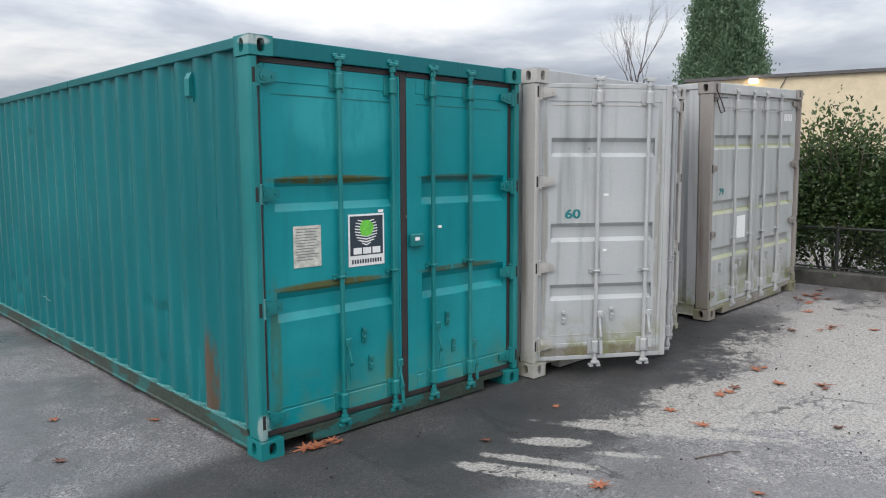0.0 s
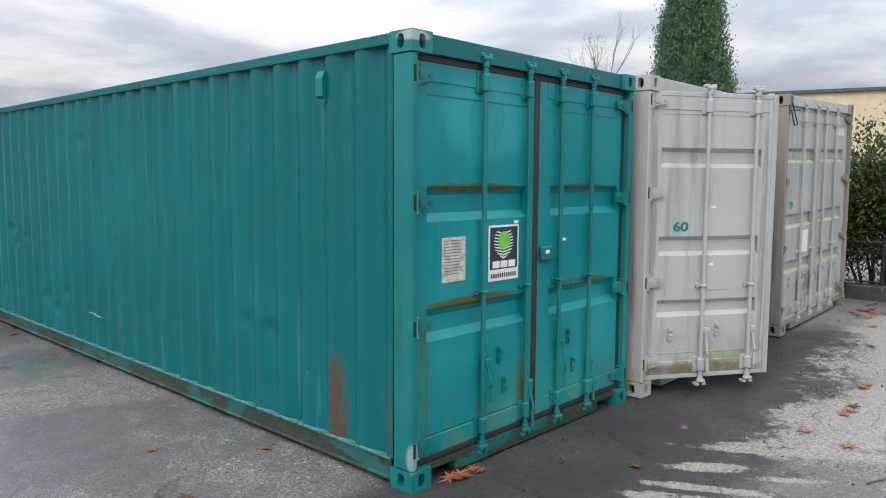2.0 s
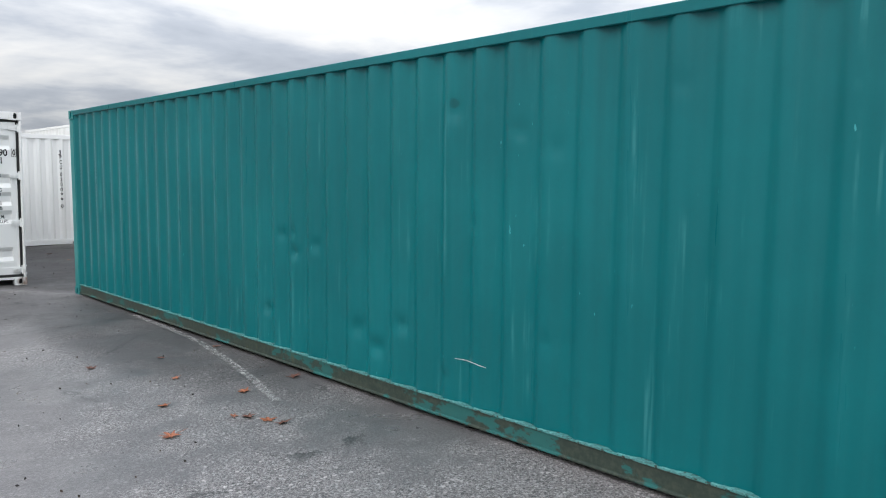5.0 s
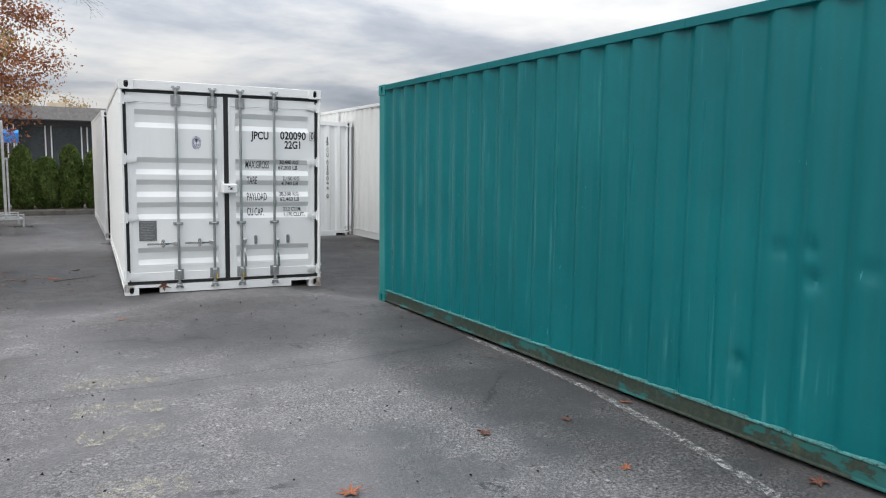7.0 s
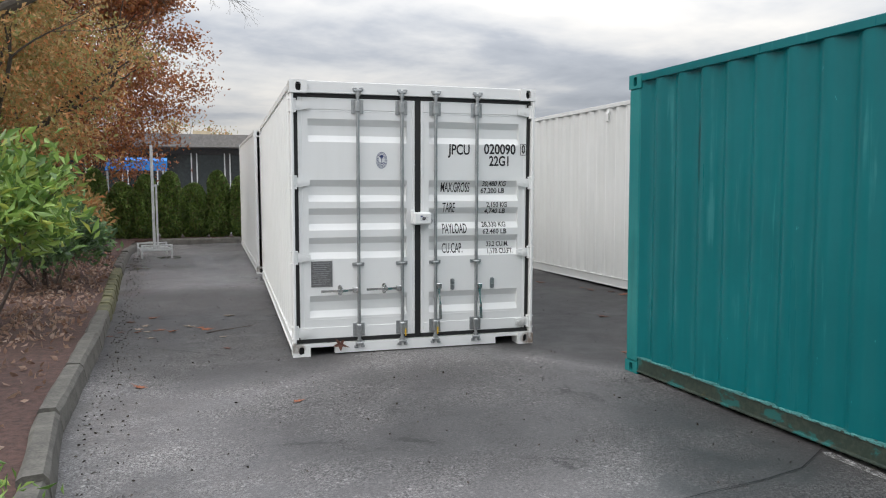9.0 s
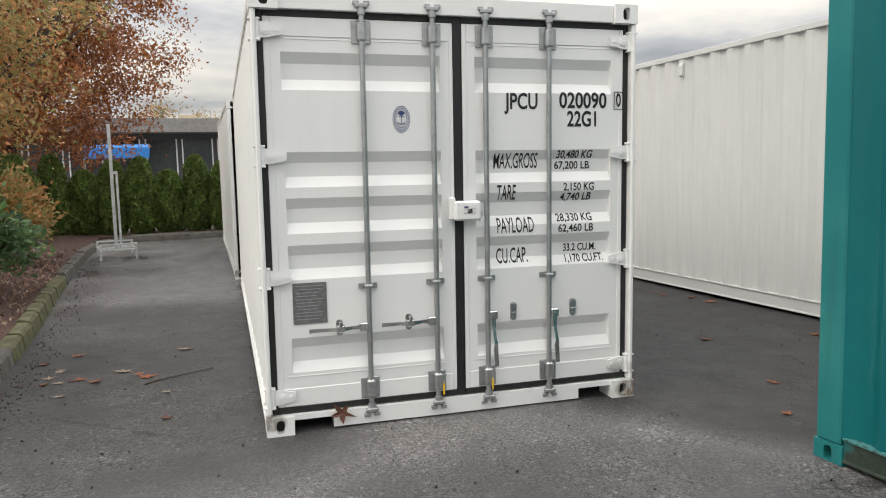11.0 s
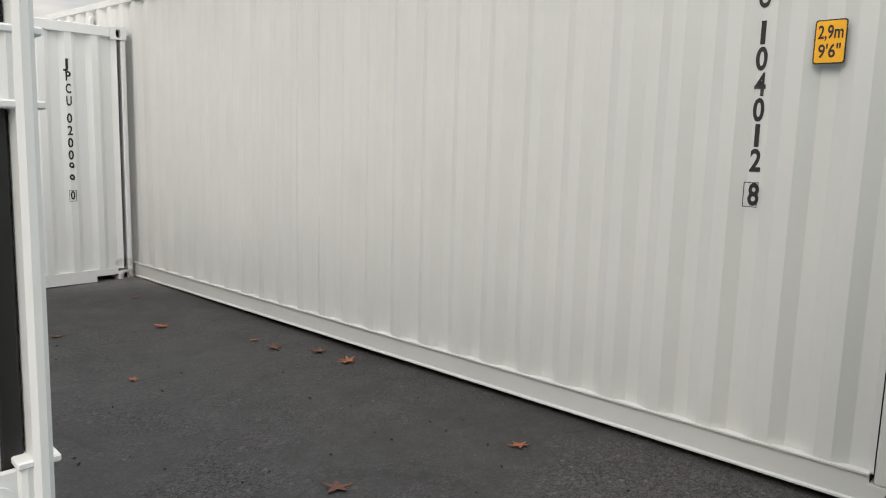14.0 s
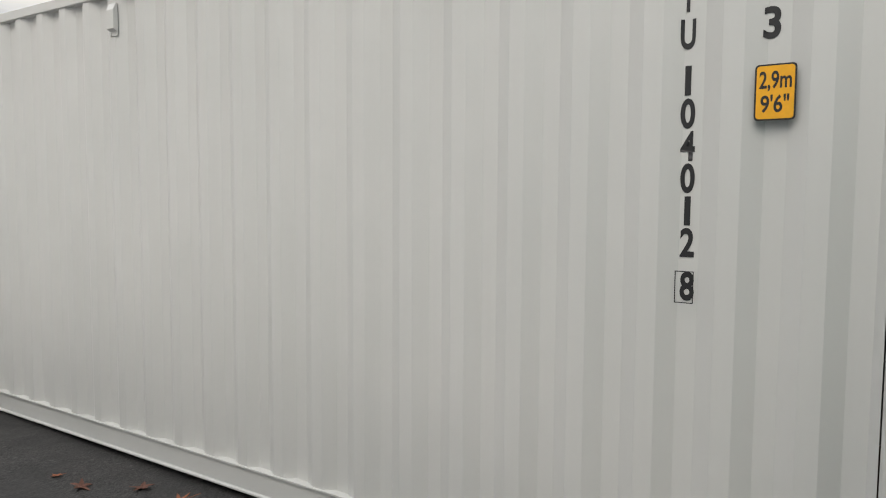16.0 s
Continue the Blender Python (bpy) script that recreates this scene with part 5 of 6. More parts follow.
def soil_bed():
    mb = MB()
    rnd = random.Random(3)
    line = along(KERB + [(-4.75, 26.2), (-4.7, 27.2), (-4.7, 29.5)], 0.5)
    cols = [0, 0.3, 0.7, 1.2, 1.9, 2.8, 4.0]
    vs = []
    for i, (x, y) in enumerate(line):
        for j, c in enumerate(cols):
            vs.append((x - 0.05 - c, y + 0, ground_z(x, y) + 0.115 + 0.05 * min(1, c) + 0.035 * noise.noise((x - c, y * 1.3, 1)) if j < 6 else ground_z(x, y) + 0.02))
    m = len(cols)
    fs = [[i * m + j, (i + 1) * m + j, (i + 1) * m + j + 1, i * m + j + 1] for i in range(len(line) - 1) for j in range(m - 1)]
    mb.add(vs, fs)
    tagged(part("soil_bed", mb, soil, smooth=True), "dark reddish bark mulch bed behind the kerb", "planting bed", kind="structure")


soil_bed()
pv = MB().add([(-40, 2, 0.045), (-8.6, 2, 0.045), (-8.9, 60, 0.30), (-40, 60, 0.30)], [[0, 1, 2, 3]])
tagged(part("pavement", pv, pale_paving), "pale concrete pavement beyond the bushes", "pavement", kind="structure")

# ---- plants ----


def leaf_mesh(name, spots, size, mat, seed, aspect=2.0, droop=0.4, normals=None, fold_up=0.15):
    """Many small bent leaves, four vertices and more each, at the given spots."""
    rng = np.random.default_rng(seed)
    n = len(spots)
    P = np.asarray(spots, float)
    d = rng.normal(size=(n, 3))
    if normals is not None:
        d = d * 0.75 + np.asarray(normals) * 1.1
    d[:, 2] -= droop * rng.random(n)
    d /= np.linalg.norm(d, axis=1)[:, None]
    s = np.cross(d, rng.normal(size=(n, 3)))
    s /= np.linalg.norm(s, axis=1)[:, None]
    up_ = np.cross(s, d)
    ln = size * rng.uniform(0.65, 1.3, n)[:, None]
    wd = ln / aspect
    base, tip = P - d * ln * 0.5, P + d * ln * 0.5
    mid = P + up_ * ln * fold_up
    l, r = mid - s * wd * 0.5, mid + s * wd * 0.5
    verts = np.stack([base, r, tip, l], 1).reshape(-1, 3)
    me = bpy.data.meshes.new(name)
    me.vertices.add(4 * n), me.loops.add(6 * n), me.polygons.add(2 * n)
    me.vertices.foreach_set("co", verts.ravel())
    idx = (np.arange(n)[:, None] * 4 + np.array([[0, 1, 2, 0, 2, 3]])).ravel()
    me.loops.foreach_set("vertex_index", idx)
    me.polygons.foreach_set("loop_start", np.arange(2 * n) * 3)
    me.materials.append(mat)
    me.update(calc_edges=True)
    me.validate()
    return me


def branches(start, length, radius, direction, depth, rnd, mb, tips, spread=0.6, lift=0.12, ratio=0.68, n=6):
    """A limb that bends and forks; collects its twig ends."""
    p, d = Vector(start), Vector(direction).normalized()
    seg = 3
    r = radius
    for i in range(seg):
        d = (d + Vector((rnd.uniform(-1, 1), rnd.uniform(-1, 1), rnd.uniform(-0.6, 0.9) + lift)) * 0.16).normalized()
        q = p + d * length / seg
        r2 = r * 0.86
        mb.rod(p, q, r, n, r2)
        p, r = q, r2
        tips.append((p.copy(), depth))
    if depth > 0:
        for i in range(rnd.choice((2, 3, 3))):
            dd = (d + Vector((rnd.uniform(-1, 1), rnd.uniform(-1, 1), rnd.uniform(-0.6, 0.8) + lift)) * spread).normalized()
            branches(p, length * ratio * rnd.uniform(0.8, 1.15), r * 0.72, dd, depth - 1, rnd, mb, tips, spread, lift, ratio, max(4, n - 1))


def tree(name, x, y, h_trunk, radius, label, leaf_mat, seed, limb=2.2, depth=4, leaves=9000, leaf=0.16, cluster=0.55, spread=0.75, lean=(0, 0, 1), category="tree", lift=0.12, crown=None, trunks=1):
    rnd = random.Random(seed)
    z = ground_z(x, y) - 0.05
    ob = root(name, pose(x, y, z), label, category)
    mb, tips = MB(), []
    mb.rod((0, 0, -0.1), (0, 0, h_trunk * 0.5), radius * 1.25, 10, radius)
    for i in range(trunks - 1):
        s_ = 1 if i else -1
        mb.rod((0.3 * s_, 0.15, -0.1), (0.5 * s_, 0.2, h_trunk * 0.9), radius * 0.9, 10, radius * 0.7)
        branches((0.5 * s_, 0.2, h_trunk * 0.9), limb * 0.9, radius * 0.5, (0.5 * s_, 0.2, 1.0), depth - 1, rnd, mb, tips, spread, lift, 0.74, 7)
    top = Vector(lean).normalized() * h_trunk * 0.5 + Vector((0, 0, h_trunk * 0.5))
    mb.rod((0, 0, h_trunk * 0.5), top, radius, 10, radius * 0.85)
    for i in range(5):
        a = 2 * math.pi * (i + rnd.random() * 0.6) / 5
        branches(top, limb, radius * 0.6, (math.cos(a), math.sin(a), rnd.uniform(0.35, 0.9)), depth, rnd, mb, tips, spread, lift, 0.74, 7)
    branches(top, limb, radius * 0.65, (0.1, 0.05, 1), depth, rnd, mb, tips, spread, lift, 0.74, 7)
    part("trunk", mb, bark, ob, smooth=True)
    if leaves:
        rng = np.random.default_rng(seed)
        ends = np.array([t[0] for t in tips if t[1] <= 1])
        if crown:
            cz, rx, rz, nc = crown
            u = rng.normal(size=(nc, 3))
            u /= np.linalg.norm(u, axis=1)[:, None]
            u *= (0.35 + 0.65 * rng.random(nc) ** 0.6)[:, None] * (0.8 + 0.35 * rng.random(nc))[:, None]
            ends = np.concatenate([ends[np.linalg.norm((ends - [0, 0, cz]) / [rx, rx, rz], axis=1) < 1.15], u * np.array([rx, rx, rz]) + np.array([0, 0, cz])])
        pick = ends[rng.integers(0, len(ends), leaves)]
        spots = pick + rng.normal(size=(leaves, 3)) * cluster * np.array([1, 1, 0.6])
        part("crown", leaf_mesh("crown", spots, leaf, leaf_mat, seed), None, ob)
    return ob


def shrub(name, x, y, rx, ry, h, label, mat, seed, leaves=2500, leaf=0.14, aspect=2.6, category="shrub", base=0.12, shell=0.55, droop=0.4, stems=9, low=0.35, loose=0.3):
    """A rounded bush: stems and leaves in uneven clumps near its surface."""
    rnd, rng = random.Random(seed), np.random.default_rng(seed)
    ob = root(name, pose(x, y, ground_z(x, y) + base), label, category)
    mb, tips = MB(), []
    for i in range(stems):
        a = 2 * math.pi * (i + rnd.random()) / stems
        branches((0.1 * math.cos(a), 0.1 * math.sin(a), -0.15), h * 0.42, 0.025, (math.cos(a) * rx * 0.5, math.sin(a) * ry * 0.5, h * 0.6), 2, rnd, mb, tips, 0.6, 0.15, 0.6, 5)
    part("stem", mb, twig_bark, ob)
    nc = max(12, leaves // 38)
    u = rng.normal(size=(nc, 3))
    u /= np.linalg.norm(u, axis=1)[:, None]
    u[:, 2] = np.abs(u[:, 2]) * 1.0 - low * rng.random(nc)
    rad = (shell + (1 - shell) * rng.random(nc) ** 0.5) * (0.82 + loose * rng.random(nc))
    c = u * rad[:, None] * np.array([rx, ry, h * 0.55]) + np.array([0, 0, h * 0.45])
    c[:, 2] = np.maximum(c[:, 2], 0.12)
    k = rng.integers(0, nc, leaves)
    spots = c[k] + rng.normal(size=(leaves, 3)) * 0.11 * max(1, h / 2)
    spots[:, 2] = np.maximum(spots[:, 2], 0.05)
    nrm = u[k].copy()
    nrm[:, 2] += 0.3
    part("foliage", leaf_mesh("foliage", spots, leaf, mat, seed, aspect, droop, nrm), None, ob)
    return ob


def cedar(x, y, h, r, seed, group="cedar hedge at the yard's end"):
    rng = np.random.default_rng(seed)
    ob = root("cedar_shrub", pose(x, y, ground_z(x, y) + 0.1), "clipped upright green cedar in a hedge row", "hedge", group)
    part("stem", MB().rod((0, 0, -0.15), (0, 0, h * 0.8), 0.05, 8, 0.015), bark, ob)
    n = 6500
    z = rng.random(n) ** 0.85
    prof = np.where(z < 0.12, 0.75 + z * 2, np.where(z < 0.55, 1.0, np.sqrt(np.maximum(0.0, 1 - (np.maximum(0, z - 0.55) / 0.45) ** 2.2))))
    a = rng.random(n) * 2 * math.pi
    lump = 1 + 0.12 * np.sin(a * 3 + z * 9 + seed) + 0.08 * np.sin(a * 7 - z * 15 + seed * 2)
    rad = r * prof * lump * (0.72 + 0.3 * rng.random(n) ** 0.5) + 0.01
    spots = np.stack([rad * np.cos(a), rad * np.sin(a), z * h + 0.02], 1)
    nrm = np.stack([np.cos(a) * 0.6, np.sin(a) * 0.6, np.full(n, 0.9)], 1)
    part("foliage", leaf_mesh("foliage", spots, 0.10, cedar_leaves, seed, 2.2, 0.0, nrm), None, ob)
    core = MB()
    core.rod((0, 0, 0.02), (0, 0, h * 0.55), r * 0.55, 10, r * 0.5)
    core.rod((0, 0, h * 0.55), (0, 0, h * 0.85), r * 0.5, 10, r * 0.1)
    part("core", core, dark_leaves, ob)


tagged(part("planting_strip", MB().box(-6.8, -1.5, 27.42, 29.3, 0.0, ground_z(-4, 28) + 0.12, 0.02), soil), "mulched strip under the cedar hedge", "planting bed", kind="structure")
for i in range(8):
    cedar(-2.0 - 0.62 * i, 28.0 + 0.12 * ((i * 7) % 3), 1.66 + 0.2 * math.sin(i * 2.3), 0.31 + 0.03 * math.sin(i * 4), 20 + i)
for i in range(4):
    cedar(-6.35 - 0.25 * i, 27.3 - 0.62 * i, 1.85 + 0.1 * math.sin(i), 0.44, 40 + i)

tree("oak_tree", -7.35, 30.0, 2.6, 0.2, "spreading oak in rust-brown autumn leaf", oak_leaves, 5, 2.2, 4, 150000, 0.11, 0.27, crown=(4.65, 4.3, 3.4, 820), trunks=3)
tree("oak_tree", -6.7, 21.6, 2.0, 0.15, "tree turning from green to brown, partly bare", turning_leaves, 8, 1.5, 4, 42000, 0.09, 0.24, crown=(3.4, 2.2, 1.9, 300))
shrub("rhododendron", -5.75, 15.4, 1.15, 1.3, 2.3, "broad-leaved yellow-green rhododendron in the mulch bed", rhodo_leaves, 11, 3200, 0.17, 3.0)
shrub("rhododendron", -6.7, 12.4, 1.0, 1.1, 1.7, "broad-leaved yellow-green rhododendron in the mulch bed", rhodo_leaves, 12, 2600, 0.17, 3.0)
shrub("dark_shrub", -5.6, 18.9, 0.8, 1.3, 1.35, "dark green evergreen shrub", dark_leaves, 13, 4200, 0.12, 2.4)
shrub("laurel_shrub", -5.75, 22.6, 0.8, 1.5, 1.5, "mixed green and brown shrub", turning_leaves, 14, 3600, 0.12, 2.2)
shrub("dwarf_juniper", -4.75, 10.0, 0.28, 0.4, 0.28, "small bright yellow-green ground plant", rhodo_leaves, 15, 900, 0.07, 4.0, stems=4)

bough = root("overhanging_tree", pose(-8.55, 20.1, 0.35), "leaning tree with a bare mossy bough over the bed", "tree")
mb, tips = MB(), []
rnd = random.Random(44)
spine = [(0, 0, -0.1), (0.4, -0.2, 1.8), (1.1, -0.5, 3.2), (2.3, -0.75, 3.85), (3.1, -0.75, 4.3), (4.1, -0.8, 4.62), (5.1, -0.8, 4.72)]
thick = [0.22, 0.17, 0.13, 0.10, 0.085, 0.06, 0.035]
for (p, q), (ra, rb) in zip(zip(spine, spine[1:]), zip(thick, thick[1:])):
    mb.rod(p, q, ra, 10, rb)
for s_, d_, l_ in ((spine[5], (0.8, -0.3, -0.5), 0.5), (spine[6], (1.0, 0.0, -0.35), 0.5), (spine[6], (1.0, 0.3, -0.6), 0.45), (spine[6], (0.7, -0.4, -0.7), 0.4),
                   (spine[4], (0.6, 0.3, 0.9), 0.8), (spine[5], (0.4, 0.3, 0.9), 0.7)):
    branches(s_, l_, 0.016, d_, 3, rnd, mb, tips, 0.5, -0.1, 0.72, 4)
part("trunk", mb, bark, bough, smooth=True)

# ---- cart at the yard's end ----


def cart(x, y):
    z = ground_z(x, y)
    ob = root("sign_stand", pose(x, y, z, 0, 0, 8), "grey steel stand with a tall pole on a low frame", "stand")
    b = MB()
    for dx in (-0.3, 0.3):
        b.box(dx - 0.02, dx + 0.02, -0.45, 0.45, 0.16, 0.20)
        for dy in (-0.42, 0.42):
            b.box(dx - 0.02, dx + 0.02, dy - 0.02, dy + 0.02, 0.0, 0.30)
    for dy in (-0.42, 0.0, 0.42):
        b.box(-0.3, 0.3, dy - 0.02, dy + 0.02, 0.16, 0.20)
    for dy in (-0.42, 0.42):
        b.box(-0.3, 0.3, dy - 0.015, dy + 0.015, 0.27, 0.30)
    part("base_frame", b, pale_steel, ob)
    part("pole", MB().box(-0.028, 0.028, -0.025, 0.025, 0.18, 2.45), pale_steel, ob)
    part("brace", MB().box(0.08, 0.12, 0.2, 0.24, 0.18, 1.6), pale_steel, ob)
    part("brace", MB().box(0.0, 0.1, 0.16, 0.2, 1.55, 1.6), pale_steel, ob)


cart(-4.2, 24.1)

# ---- buildings beyond ----


def office(x0, x1, y, h, z0):
    ob = root("office_building", pose(0, y, z0), "low grey office building with a flat roof and dark windows", "building")
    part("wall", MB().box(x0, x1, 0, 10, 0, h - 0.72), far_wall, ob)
    part("roof", MB().box(x0 - 0.8, x1 + 0.8, -1.2, 10.5, h - 0.72, h), fascia, ob, "deep grey roof fascia")
    part("rooftop_unit", MB().box(x1 - 6.6, x1 - 5.6, 3, 4, h, h + 0.5), stucco, ob)
    x = x0 + 0.4
    while x < x1 - 1.6:
        w = part("window", MB().box(x, x + 1.5, -0.06, 0.02, 0.5, h - 1.1), window_glass, ob)
        fr = MB()
        for a in (x - 0.05, x + 1.5):
            fr.box(a, a + 0.07, -0.12, 0.0, 0.4, h - 1.02)
        fr.box(x - 0.05, x + 1.57, -0.12, 0.0, 0.4, 0.5)
        part("window_frame", fr, white_paint, w)
        x += 1.85


office(-14, 4.0, 52, 4.5, 0.3)
aw = root("blue_awning", pose(-7.0, 47, 0.2), "bright blue fabric awning on posts", "awning")
part("cover", MB().prism([(0, 2.45), (0, 2.95), (2.5, 3.2), (2.5, 3.1)], 0, 0, 2.9), awning_blue, aw)
for xx in (0.1, 2.8):
    part("post", MB().rod((xx, 0.1, -0.3), (xx, 0.1, 2.5), 0.05, 8), galv, aw)
tree("bare_tree", -3.2, 75, 3.0, 0.16, "distant tree with thin pale autumn leaf", turning_leaves, 31, 1.9, 3, 1500, 0.25, 0.5)


def warehouse():
    a = math.degrees(math.atan2(-4.7, 1.4))
    ob = root("warehouse", pose(23.2, 14.8, 0, 0, 0, a), "long beige flat-roofed warehouse", "building")
    part("wall", MB().box(4.6, 42, 0, 14, 0, 4.95), stucco, ob)
    part("roof_edge", MB().box(4.5, 42.2, -0.12, 14.2, 4.95, 5.07), roof_edge, ob)
    lm = MB().box(6.85, 7.15, -0.3, 0, 4.78, 4.94, 0.03)
    part("wall_light", lm, lit, ob, "lit warm wall light")
    part("conduit", MB().rod((7.9, -0.04, 4.55), (8.1, -0.04, 4.95), 0.02, 6), roof_edge, ob)


glow = Mat("lit_wall_light", 0.4)
glow.b.inputs["Emission Color"].default_value = (1.0, 0.75, 0.42, 1)
glow.b.inputs["Emission Strength"].default_value = 6.0
lit = glow.done((0.9, 0.8, 0.6))
warehouse()

# ---- fence, kerb wall and hedge beside the grey containers ----
fw = tagged(new("fence_kerb"), "low concrete wall under the fence", "wall", kind="structure")
for i in range(7):
    mb = MB().box(-0.12, 0.12, -1.24, 1.24, -0.1, 0.2, 0.02)
    ob = part("wall_block", mb, dark_concrete, fw)
    ob.matrix_basis = pose(8.42, 4.0 - 2.5 * i, ground_z(8.42, 4.0 - 2.5 * i))


def chain_fence(x, y0, y1, z0, z1):
    ob = root("chain_link_fence", pose(x, 0, ground_z(x, 0)), "dark chain-link fence overgrown by the hedge", "fence")
    y = y0
    while y <= y1 + 0.01:
        part("post", MB().rod((0, y, 0.15), (0, y, z1 + 0.04), 0.025, 10), fence_wire, ob)
        y += 2.5
    part("top_rail", MB().rod((0, y0, z1), (0, y1, z1), 0.018, 8), fence_wire, ob)
    part("bottom_rail", MB().rod((0, y0, z0), (0, y1, z0), 0.012, 8), fence_wire, ob)
    mesh = MB()
    h, pitch = z1 - z0, 0.07
    n = int((y1 - y0) / pitch)
    for i in range(n):
        for s in (-1, 1):
            a = y0 + i * pitch
            b = a + s * h
            t = 1.0
            if b > y1:
                t = (y1 - a) / (b - a)
            if b < y0:
                t = (a - y0) / (a - b)
            mesh.rod((0.003 * s, a, z0), (0.003 * s, a + (b - a) * t, z0 + h * t), 0.0025, 4)
    tagged(part("wire_mesh", mesh, fence_wire, ob), kind="stuff")


chain_fence(8.42, -10.5, 4.5, 0.24, 0.78)
for i in range(11):
    shrub("hedge_shrub", 9.32 + 0.12 * math.sin(i * 3), 4.4 - 1.15 * i, 0.95, 1.05, 2.45 + 0.25 * math.sin(i * 2.1), "dense dark green hedge shrub with loose sprigs", hedge_leaves, 60 + i, 20000, 0.07, 2.0, "hedge",
          base=0.0, shell=0.25, stems=7, low=1.1, loose=0.07)


def conifer(x, y, h, r, seed):
    rng = np.random.default_rng(seed)
    ob = root("conifer", pose(x, y, -0.1), "tall dense dark green conifer", "tree")
    part("trunk", MB().rod((0, 0, 0), (0, 0, h * 0.93), 0.28, 10, 0.03), bark, ob)
    nc = 1400
    z = rng.random(nc) ** 0.9
    a = rng.random(nc) * 2 * math.pi
    prof = np.minimum(1, 0.55 + z * 2.2) * np.clip((1 - z) * 1.5, 0, 1) ** 0.85
    rad = r * prof * (0.62 + 0.42 * rng.random(nc))
    c = np.stack([rad * np.cos(a), rad * np.sin(a), 0.6 + z * (h - 0.6)], 1)
    n = 110000
    k = rng.integers(0, nc, n)
    t = rng.random(n)[:, None]
    spots = c[k] * np.array([1, 1, 1]) + rng.normal(size=(n, 3)) * np.array([0.34, 0.34, 0.6])
    nrm = np.stack([np.cos(a[k]) * 0.5, np.sin(a[k]) * 0.5, np.full(n, 0.9)], 1)
    core = MB().rod((0, 0, 1), (0, 0, h * 0.45), r * 0.72, 12, r * 0.7)
    core.rod((0, 0, h * 0.45), (0, 0, h * 0.92), r * 0.7, 12, 0.1)
    part("inner_crown", core, conifer_leaves, ob)
    part("crown", leaf_mesh("crown", spots, 0.28, conifer_leaves, seed, 2.4, 0.0, nrm), None, ob)


conifer(56.1, 24.2, 24.5, 3.25, 71)
bare = root("bare_tree", pose(62.0, 35.7, 0.4), "leafless pale-twigged tree against the sky", "tree")
mb, tips = MB(), []
rnd = random.Random(90)
mb.rod((0, 0, -0.8), (0, 0, 8.0), 0.26, 8, 0.2)
for i in range(7):
    a = 2 * math.pi * i / 7
    branches((0, 0, 6.6 + 0.55 * i), 2.75, 0.07, (math.cos(a) * 0.5, math.sin(a) * 0.5, 1.0), 4, rnd, mb, tips, 0.45, 0.25, 0.72, 5)
part("trunk", mb, twig_bark, bare)

# ---- fallen leaves and twigs ----


def leaf_shape(seed, lobes):
    rnd = random.Random(seed)
    n = lobes * 4
    mb = MB()
    pts = []
    for i in range(n):
        a = 2 * math.pi * i / n
        r = (1.0, 0.55, 0.32, 0.55)[i % 4] * rnd.uniform(0.8, 1.15) * (1.25 if i == 0 else 1)
        pts.append((r * math.cos(a), r * math.sin(a) * 0.8, 0.10 + 0.16 * rnd.random() * r))
    vs = [(0, 0, 0.04)] + pts + [(0, 0, 0.0)] + [(x, y, z - 0.03) for x, y, z in pts]
    fs = [[0, 1 + i, 1 + (i + 1) % n] for i in range(n)]
    fs += [[n + 1, n + 2 + (i + 1) % n, n + 2 + i] for i in range(n)]
    fs += [[1 + i, n + 2 + i, n + 2 + (i + 1) % n, 1 + (i + 1) % n] for i in range(n)]
    return mb.add(vs, fs)


shapes = [leaf_shape(s, l).mesh("fallen_leaf", m) for s, l, m in ((1, 5, leaf_fallen), (2, 7, leaf_fallen), (3, 5, leaf_brown), (4, 6, leaf_pale), (5, 5, leaf_brown))]
LABELS = ("curled orange-brown fallen leaf on asphalt", "curled orange-brown fallen leaf on asphalt", "dark brown fallen leaf on asphalt",
          "pale tan fallen leaf on asphalt", "dark brown fallen leaf on asphalt")


def fallen(x, y, size, kind, rnd, lift=0.0):
    ob = new("fallen_leaf", shapes[kind])
    ob.matrix_world = Matrix.Translation((x, y, ground_z(x, y) + 0.004 + lift)) @ Euler((rnd.uniform(-0.15, 0.15), rnd.uniform(-0.15, 0.15), rnd.uniform(0, 6.3))).to_matrix().to_4x4() @ Matrix.Scale(size, 4)
    return tagged(ob, LABELS[kind], "leaf", "fallen leaves")


rnd = random.Random(17)
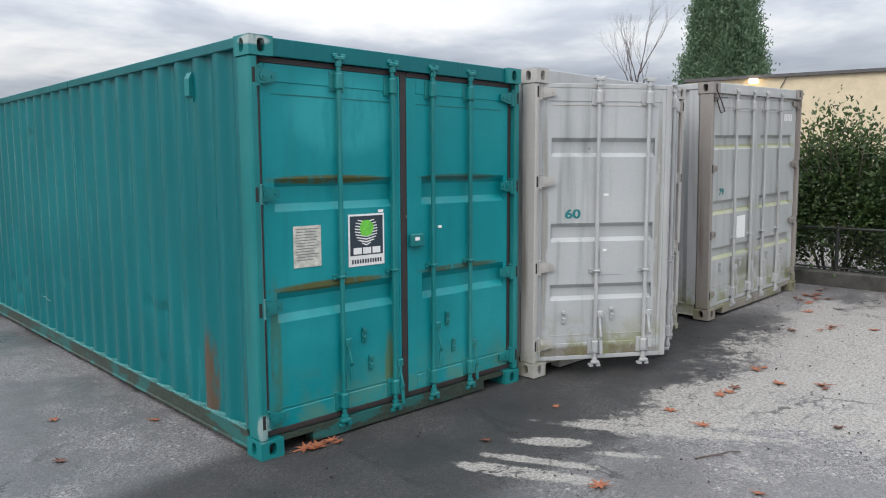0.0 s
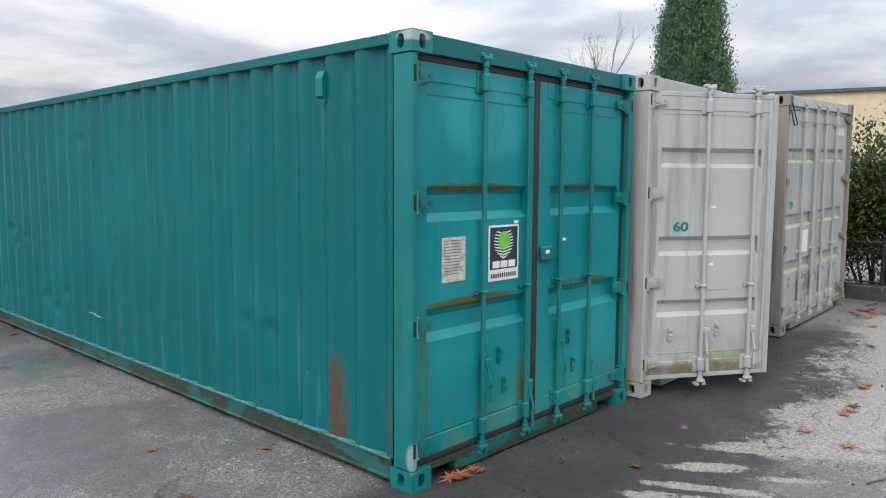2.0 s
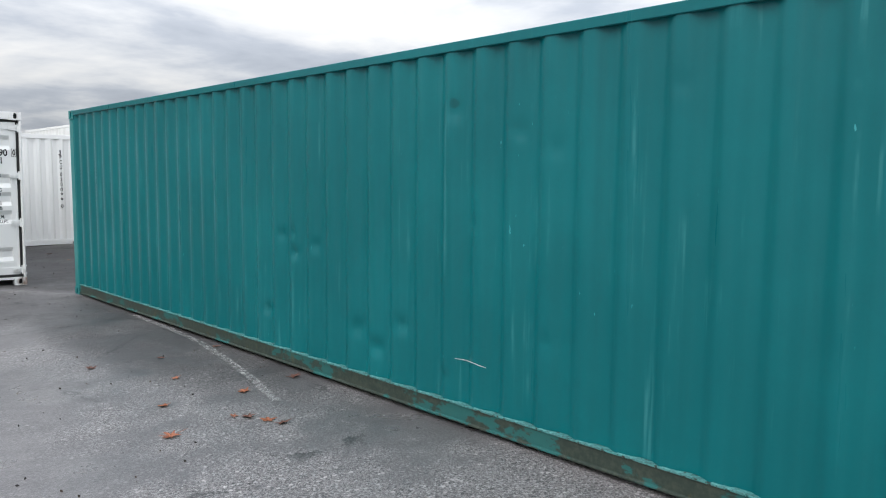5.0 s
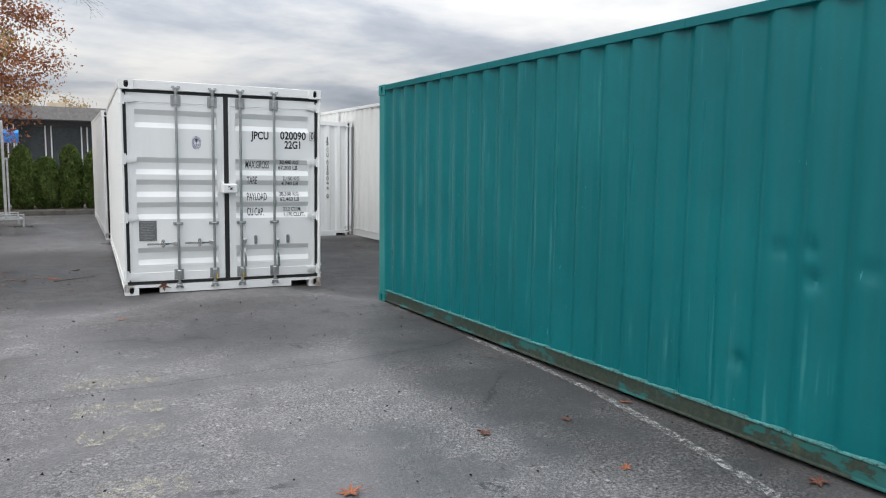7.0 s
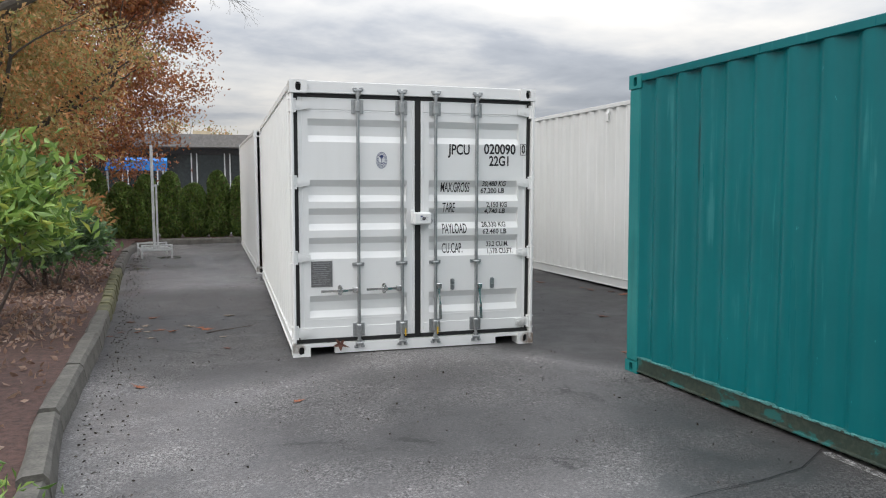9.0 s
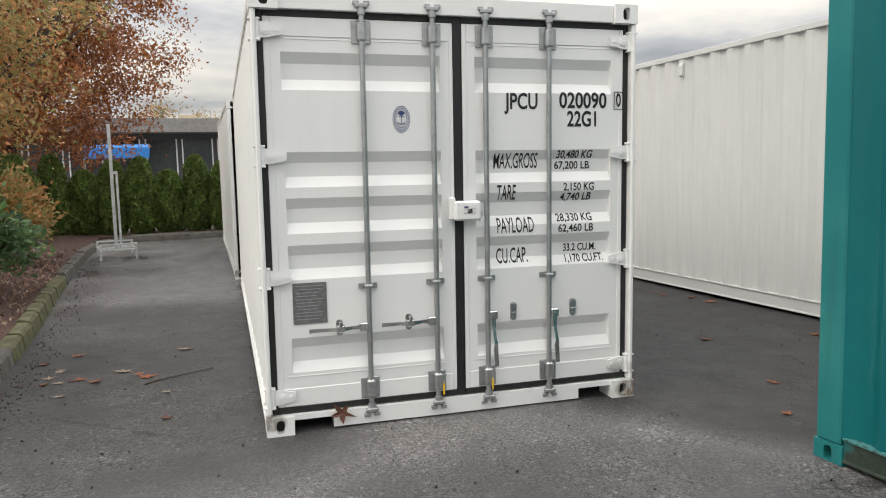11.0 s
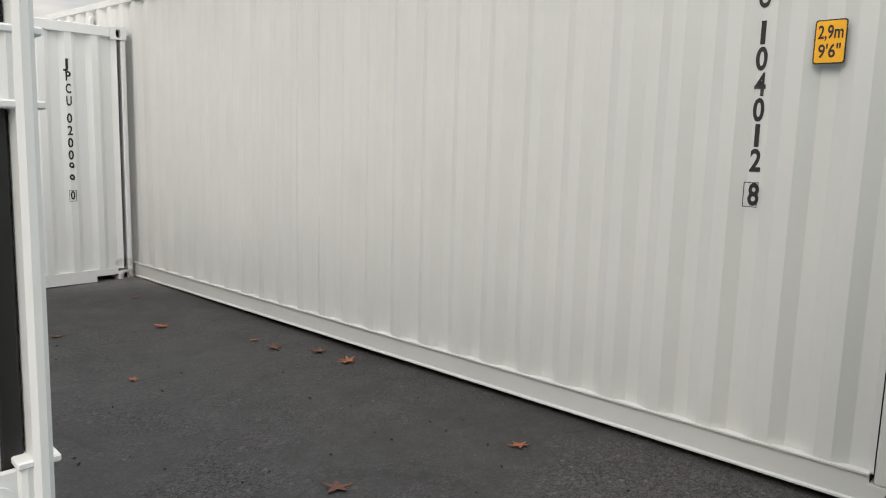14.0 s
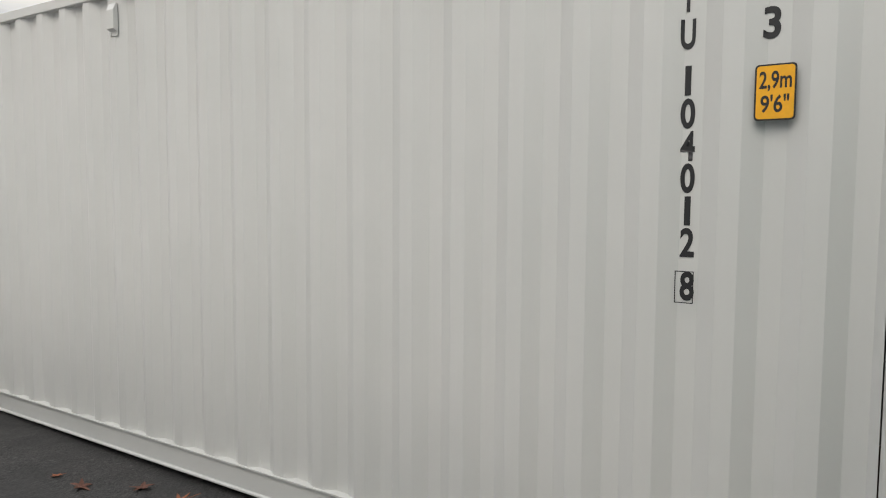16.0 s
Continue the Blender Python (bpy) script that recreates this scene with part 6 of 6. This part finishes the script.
SPOTS = [(2.65, -1.29), (3.34, -1.41), (3.23, -1.39), (3.47, -1.4), (4.05, -1.32), (3.98, -1.89), (3.91, -1.93), (1.2, -1.66), (1.25, -0.73), (-0.9, 0.88), (-0.17, 1.2), (-0.69, 1.72), (2.53, -1.6), (1.75, -2.33),
         (2.14, -0.63), (4.15, -1.35), (3.8, -1.62), (3.12, -2.29), (6.58, -0.83), (7.07, -0.66), (-3.2, 6.71), (-2.79, 6.58), (-2.33, 7.34), (-1.29, 7.73), (-0.68, 7.7), (-0.88, 6.93), (-1.27, 6.26), (-1.51, 5.6),
         (-0.65, 6.2), (-1.01, 5.7), (-0.94, 5.62), (-0.83, 5.34), (-0.12, 6.31), (-0.08, 7.79), (-0.88, 5.46), (-4.04, 12.94), (-2.9, 12.15), (-3.29, 14.2), (-3.44, 15.32), (-3.29, 14.82), (-4.02, 15.02), (-4.16, 15.6),
         (-4.03, 16.33), (-3.62, 15.57), (-3.14, 16.17), (1.29, 14.61), (0.82, 13.32), (0.38, 12.75), (-4.07, 15.42), (-4.27, 16.11), (-4.1, 15.8), (2.35, 16.65), (1.31, 16.69), (2.36, 16.92), (2.53, 16.34), (2.53, 16.01),
         (2.24, 14.29), (2.32, 18.84), (1.32, 18.01), (2.03, 17.75)]
for x, y in SPOTS:
    fallen(x, y, rnd.uniform(0.045, 0.085), rnd.choice((0, 1, 0, 2) if y < 13 or x > 0 else (3, 3, 2, 0)), rnd)
for cx, cy, n, sp in ((0.42, 0.0, 9, 0.11), (7.55, -0.42, 12, 0.25), (2.55, 20.15, 12, 0.14), (-4.05, 15.5, 8, 0.35), (5.9, -1.0, 6, 0.6)):
    for i in range(n):
        fallen(cx + rnd.gauss(0, sp), cy - abs(rnd.gauss(0, sp * 0.6)), rnd.uniform(0.04, 0.08), rnd.choice((0, 1, 2)), rnd, 0.004 * (i % 3))
lf = new("fallen_leaf", shapes[2])
tagged(lf, "dark red-brown leaf caught on the white sill", "leaf", "fallen leaves")
lf.matrix_world = pose(-2.28, 13.56, 0.145, 90, 20, -3) @ Matrix.Scale(0.085, 4)


def litter():
    """Leaf litter and bark chips over the planting bed, and grit along the kerb."""
    rng = np.random.default_rng(6)
    pts = []
    line = along(KERB, 0.1)
    for i in range(2600):
        x, y = line[rng.integers(0, len(line))]
        c = rng.random() ** 0.8 * 2.6 + 0.12
        pts.append((x - c, y + rng.normal() * 0.1, ground_z(x, y) + 0.135 + 0.05 * min(1, c)))
    for i in range(2400):
        y = rng.uniform(14.5, 23)
        c = rng.random() ** 0.9 * 2.4 + 0.1
        pts.append((-4.62 - c, y, ground_z(-4.6, y) + 0.14 + 0.05 * min(1, c)))
    me = leaf_mesh("leaf_litter", np.array(pts), 0.075, leafy("litter_leaves", [(0.14, 0.075, 0.055), (0.40, 0.27, 0.20), (0.24, 0.13, 0.09), (0.52, 0.40, 0.33)]), 6, 2.0, 0.0)
    tagged(part("leaf_litter", me, None), "brown leaf litter scattered over the mulch", "leaves", kind="stuff")
    pts = []
    for i in range(900):
        x, y = line[rng.integers(0, len(line))]
        xx = x + 0.16 + abs(rng.normal()) * 0.16
        pts.append((xx, y, ground_z(xx, y) + 0.006))
    for i in range(700):
        xx, yy = rng.uniform(-4.0, 2.4), rng.uniform(5, 19)
        pts.append((xx, yy, ground_z(xx, yy) + 0.006))
    for i in range(300):
        xx, yy = rng.uniform(-2.0, 7), rng.uniform(-3, 0)
        pts.append((xx, yy, ground_z(xx, yy) + 0.006))
    me = leaf_mesh("grit", np.array(pts), 0.022, leafy("grit_bits", [(0.02, 0.018, 0.016), (0.06, 0.045, 0.035), (0.14, 0.12, 0.1)]), 7, 1.6, 0.0)
    tagged(part("grit", me, None), "grit and small debris on the asphalt", "debris", kind="stuff")


litter()


def twig(x, y, ln, ang, seed):
    rnd = random.Random(seed)
    mb = MB()
    p = Vector((0, 0, 0.008))
    d = Vector((math.cos(ang), math.sin(ang), 0))
    for i in range(5):
        q = p + d * ln / 5
        mb.rod(p, q, 0.006 - i * 0.0008, 6, 0.0052 - i * 0.0008)
        if i in (1, 3):
            s = Vector((-d.y, d.x, 0)) * rnd.choice((-1, 1))
            mb.rod(q, q + (d + s) * ln * 0.13 + Vector((0, 0, 0.01)), 0.003, 5, 0.002)
        p = q
        d = (d + Vector((-d.y, d.x, 0)) * rnd.uniform(-0.35, 0.35)).normalized()
    ob = part("twig", mb, twig_bark)
    ob.matrix_world = Matrix.Translation((x, y, ground_z(x, y)))
    return tagged(ob, "thin broken twig lying on asphalt", "twig")


twig(-3.45, 15.1, 0.6, 0.7, 3)
twig(1.95, -1.85, 0.35, -0.3, 4)
twig(1.4, 13.6, 0.3, 1.0, 5)
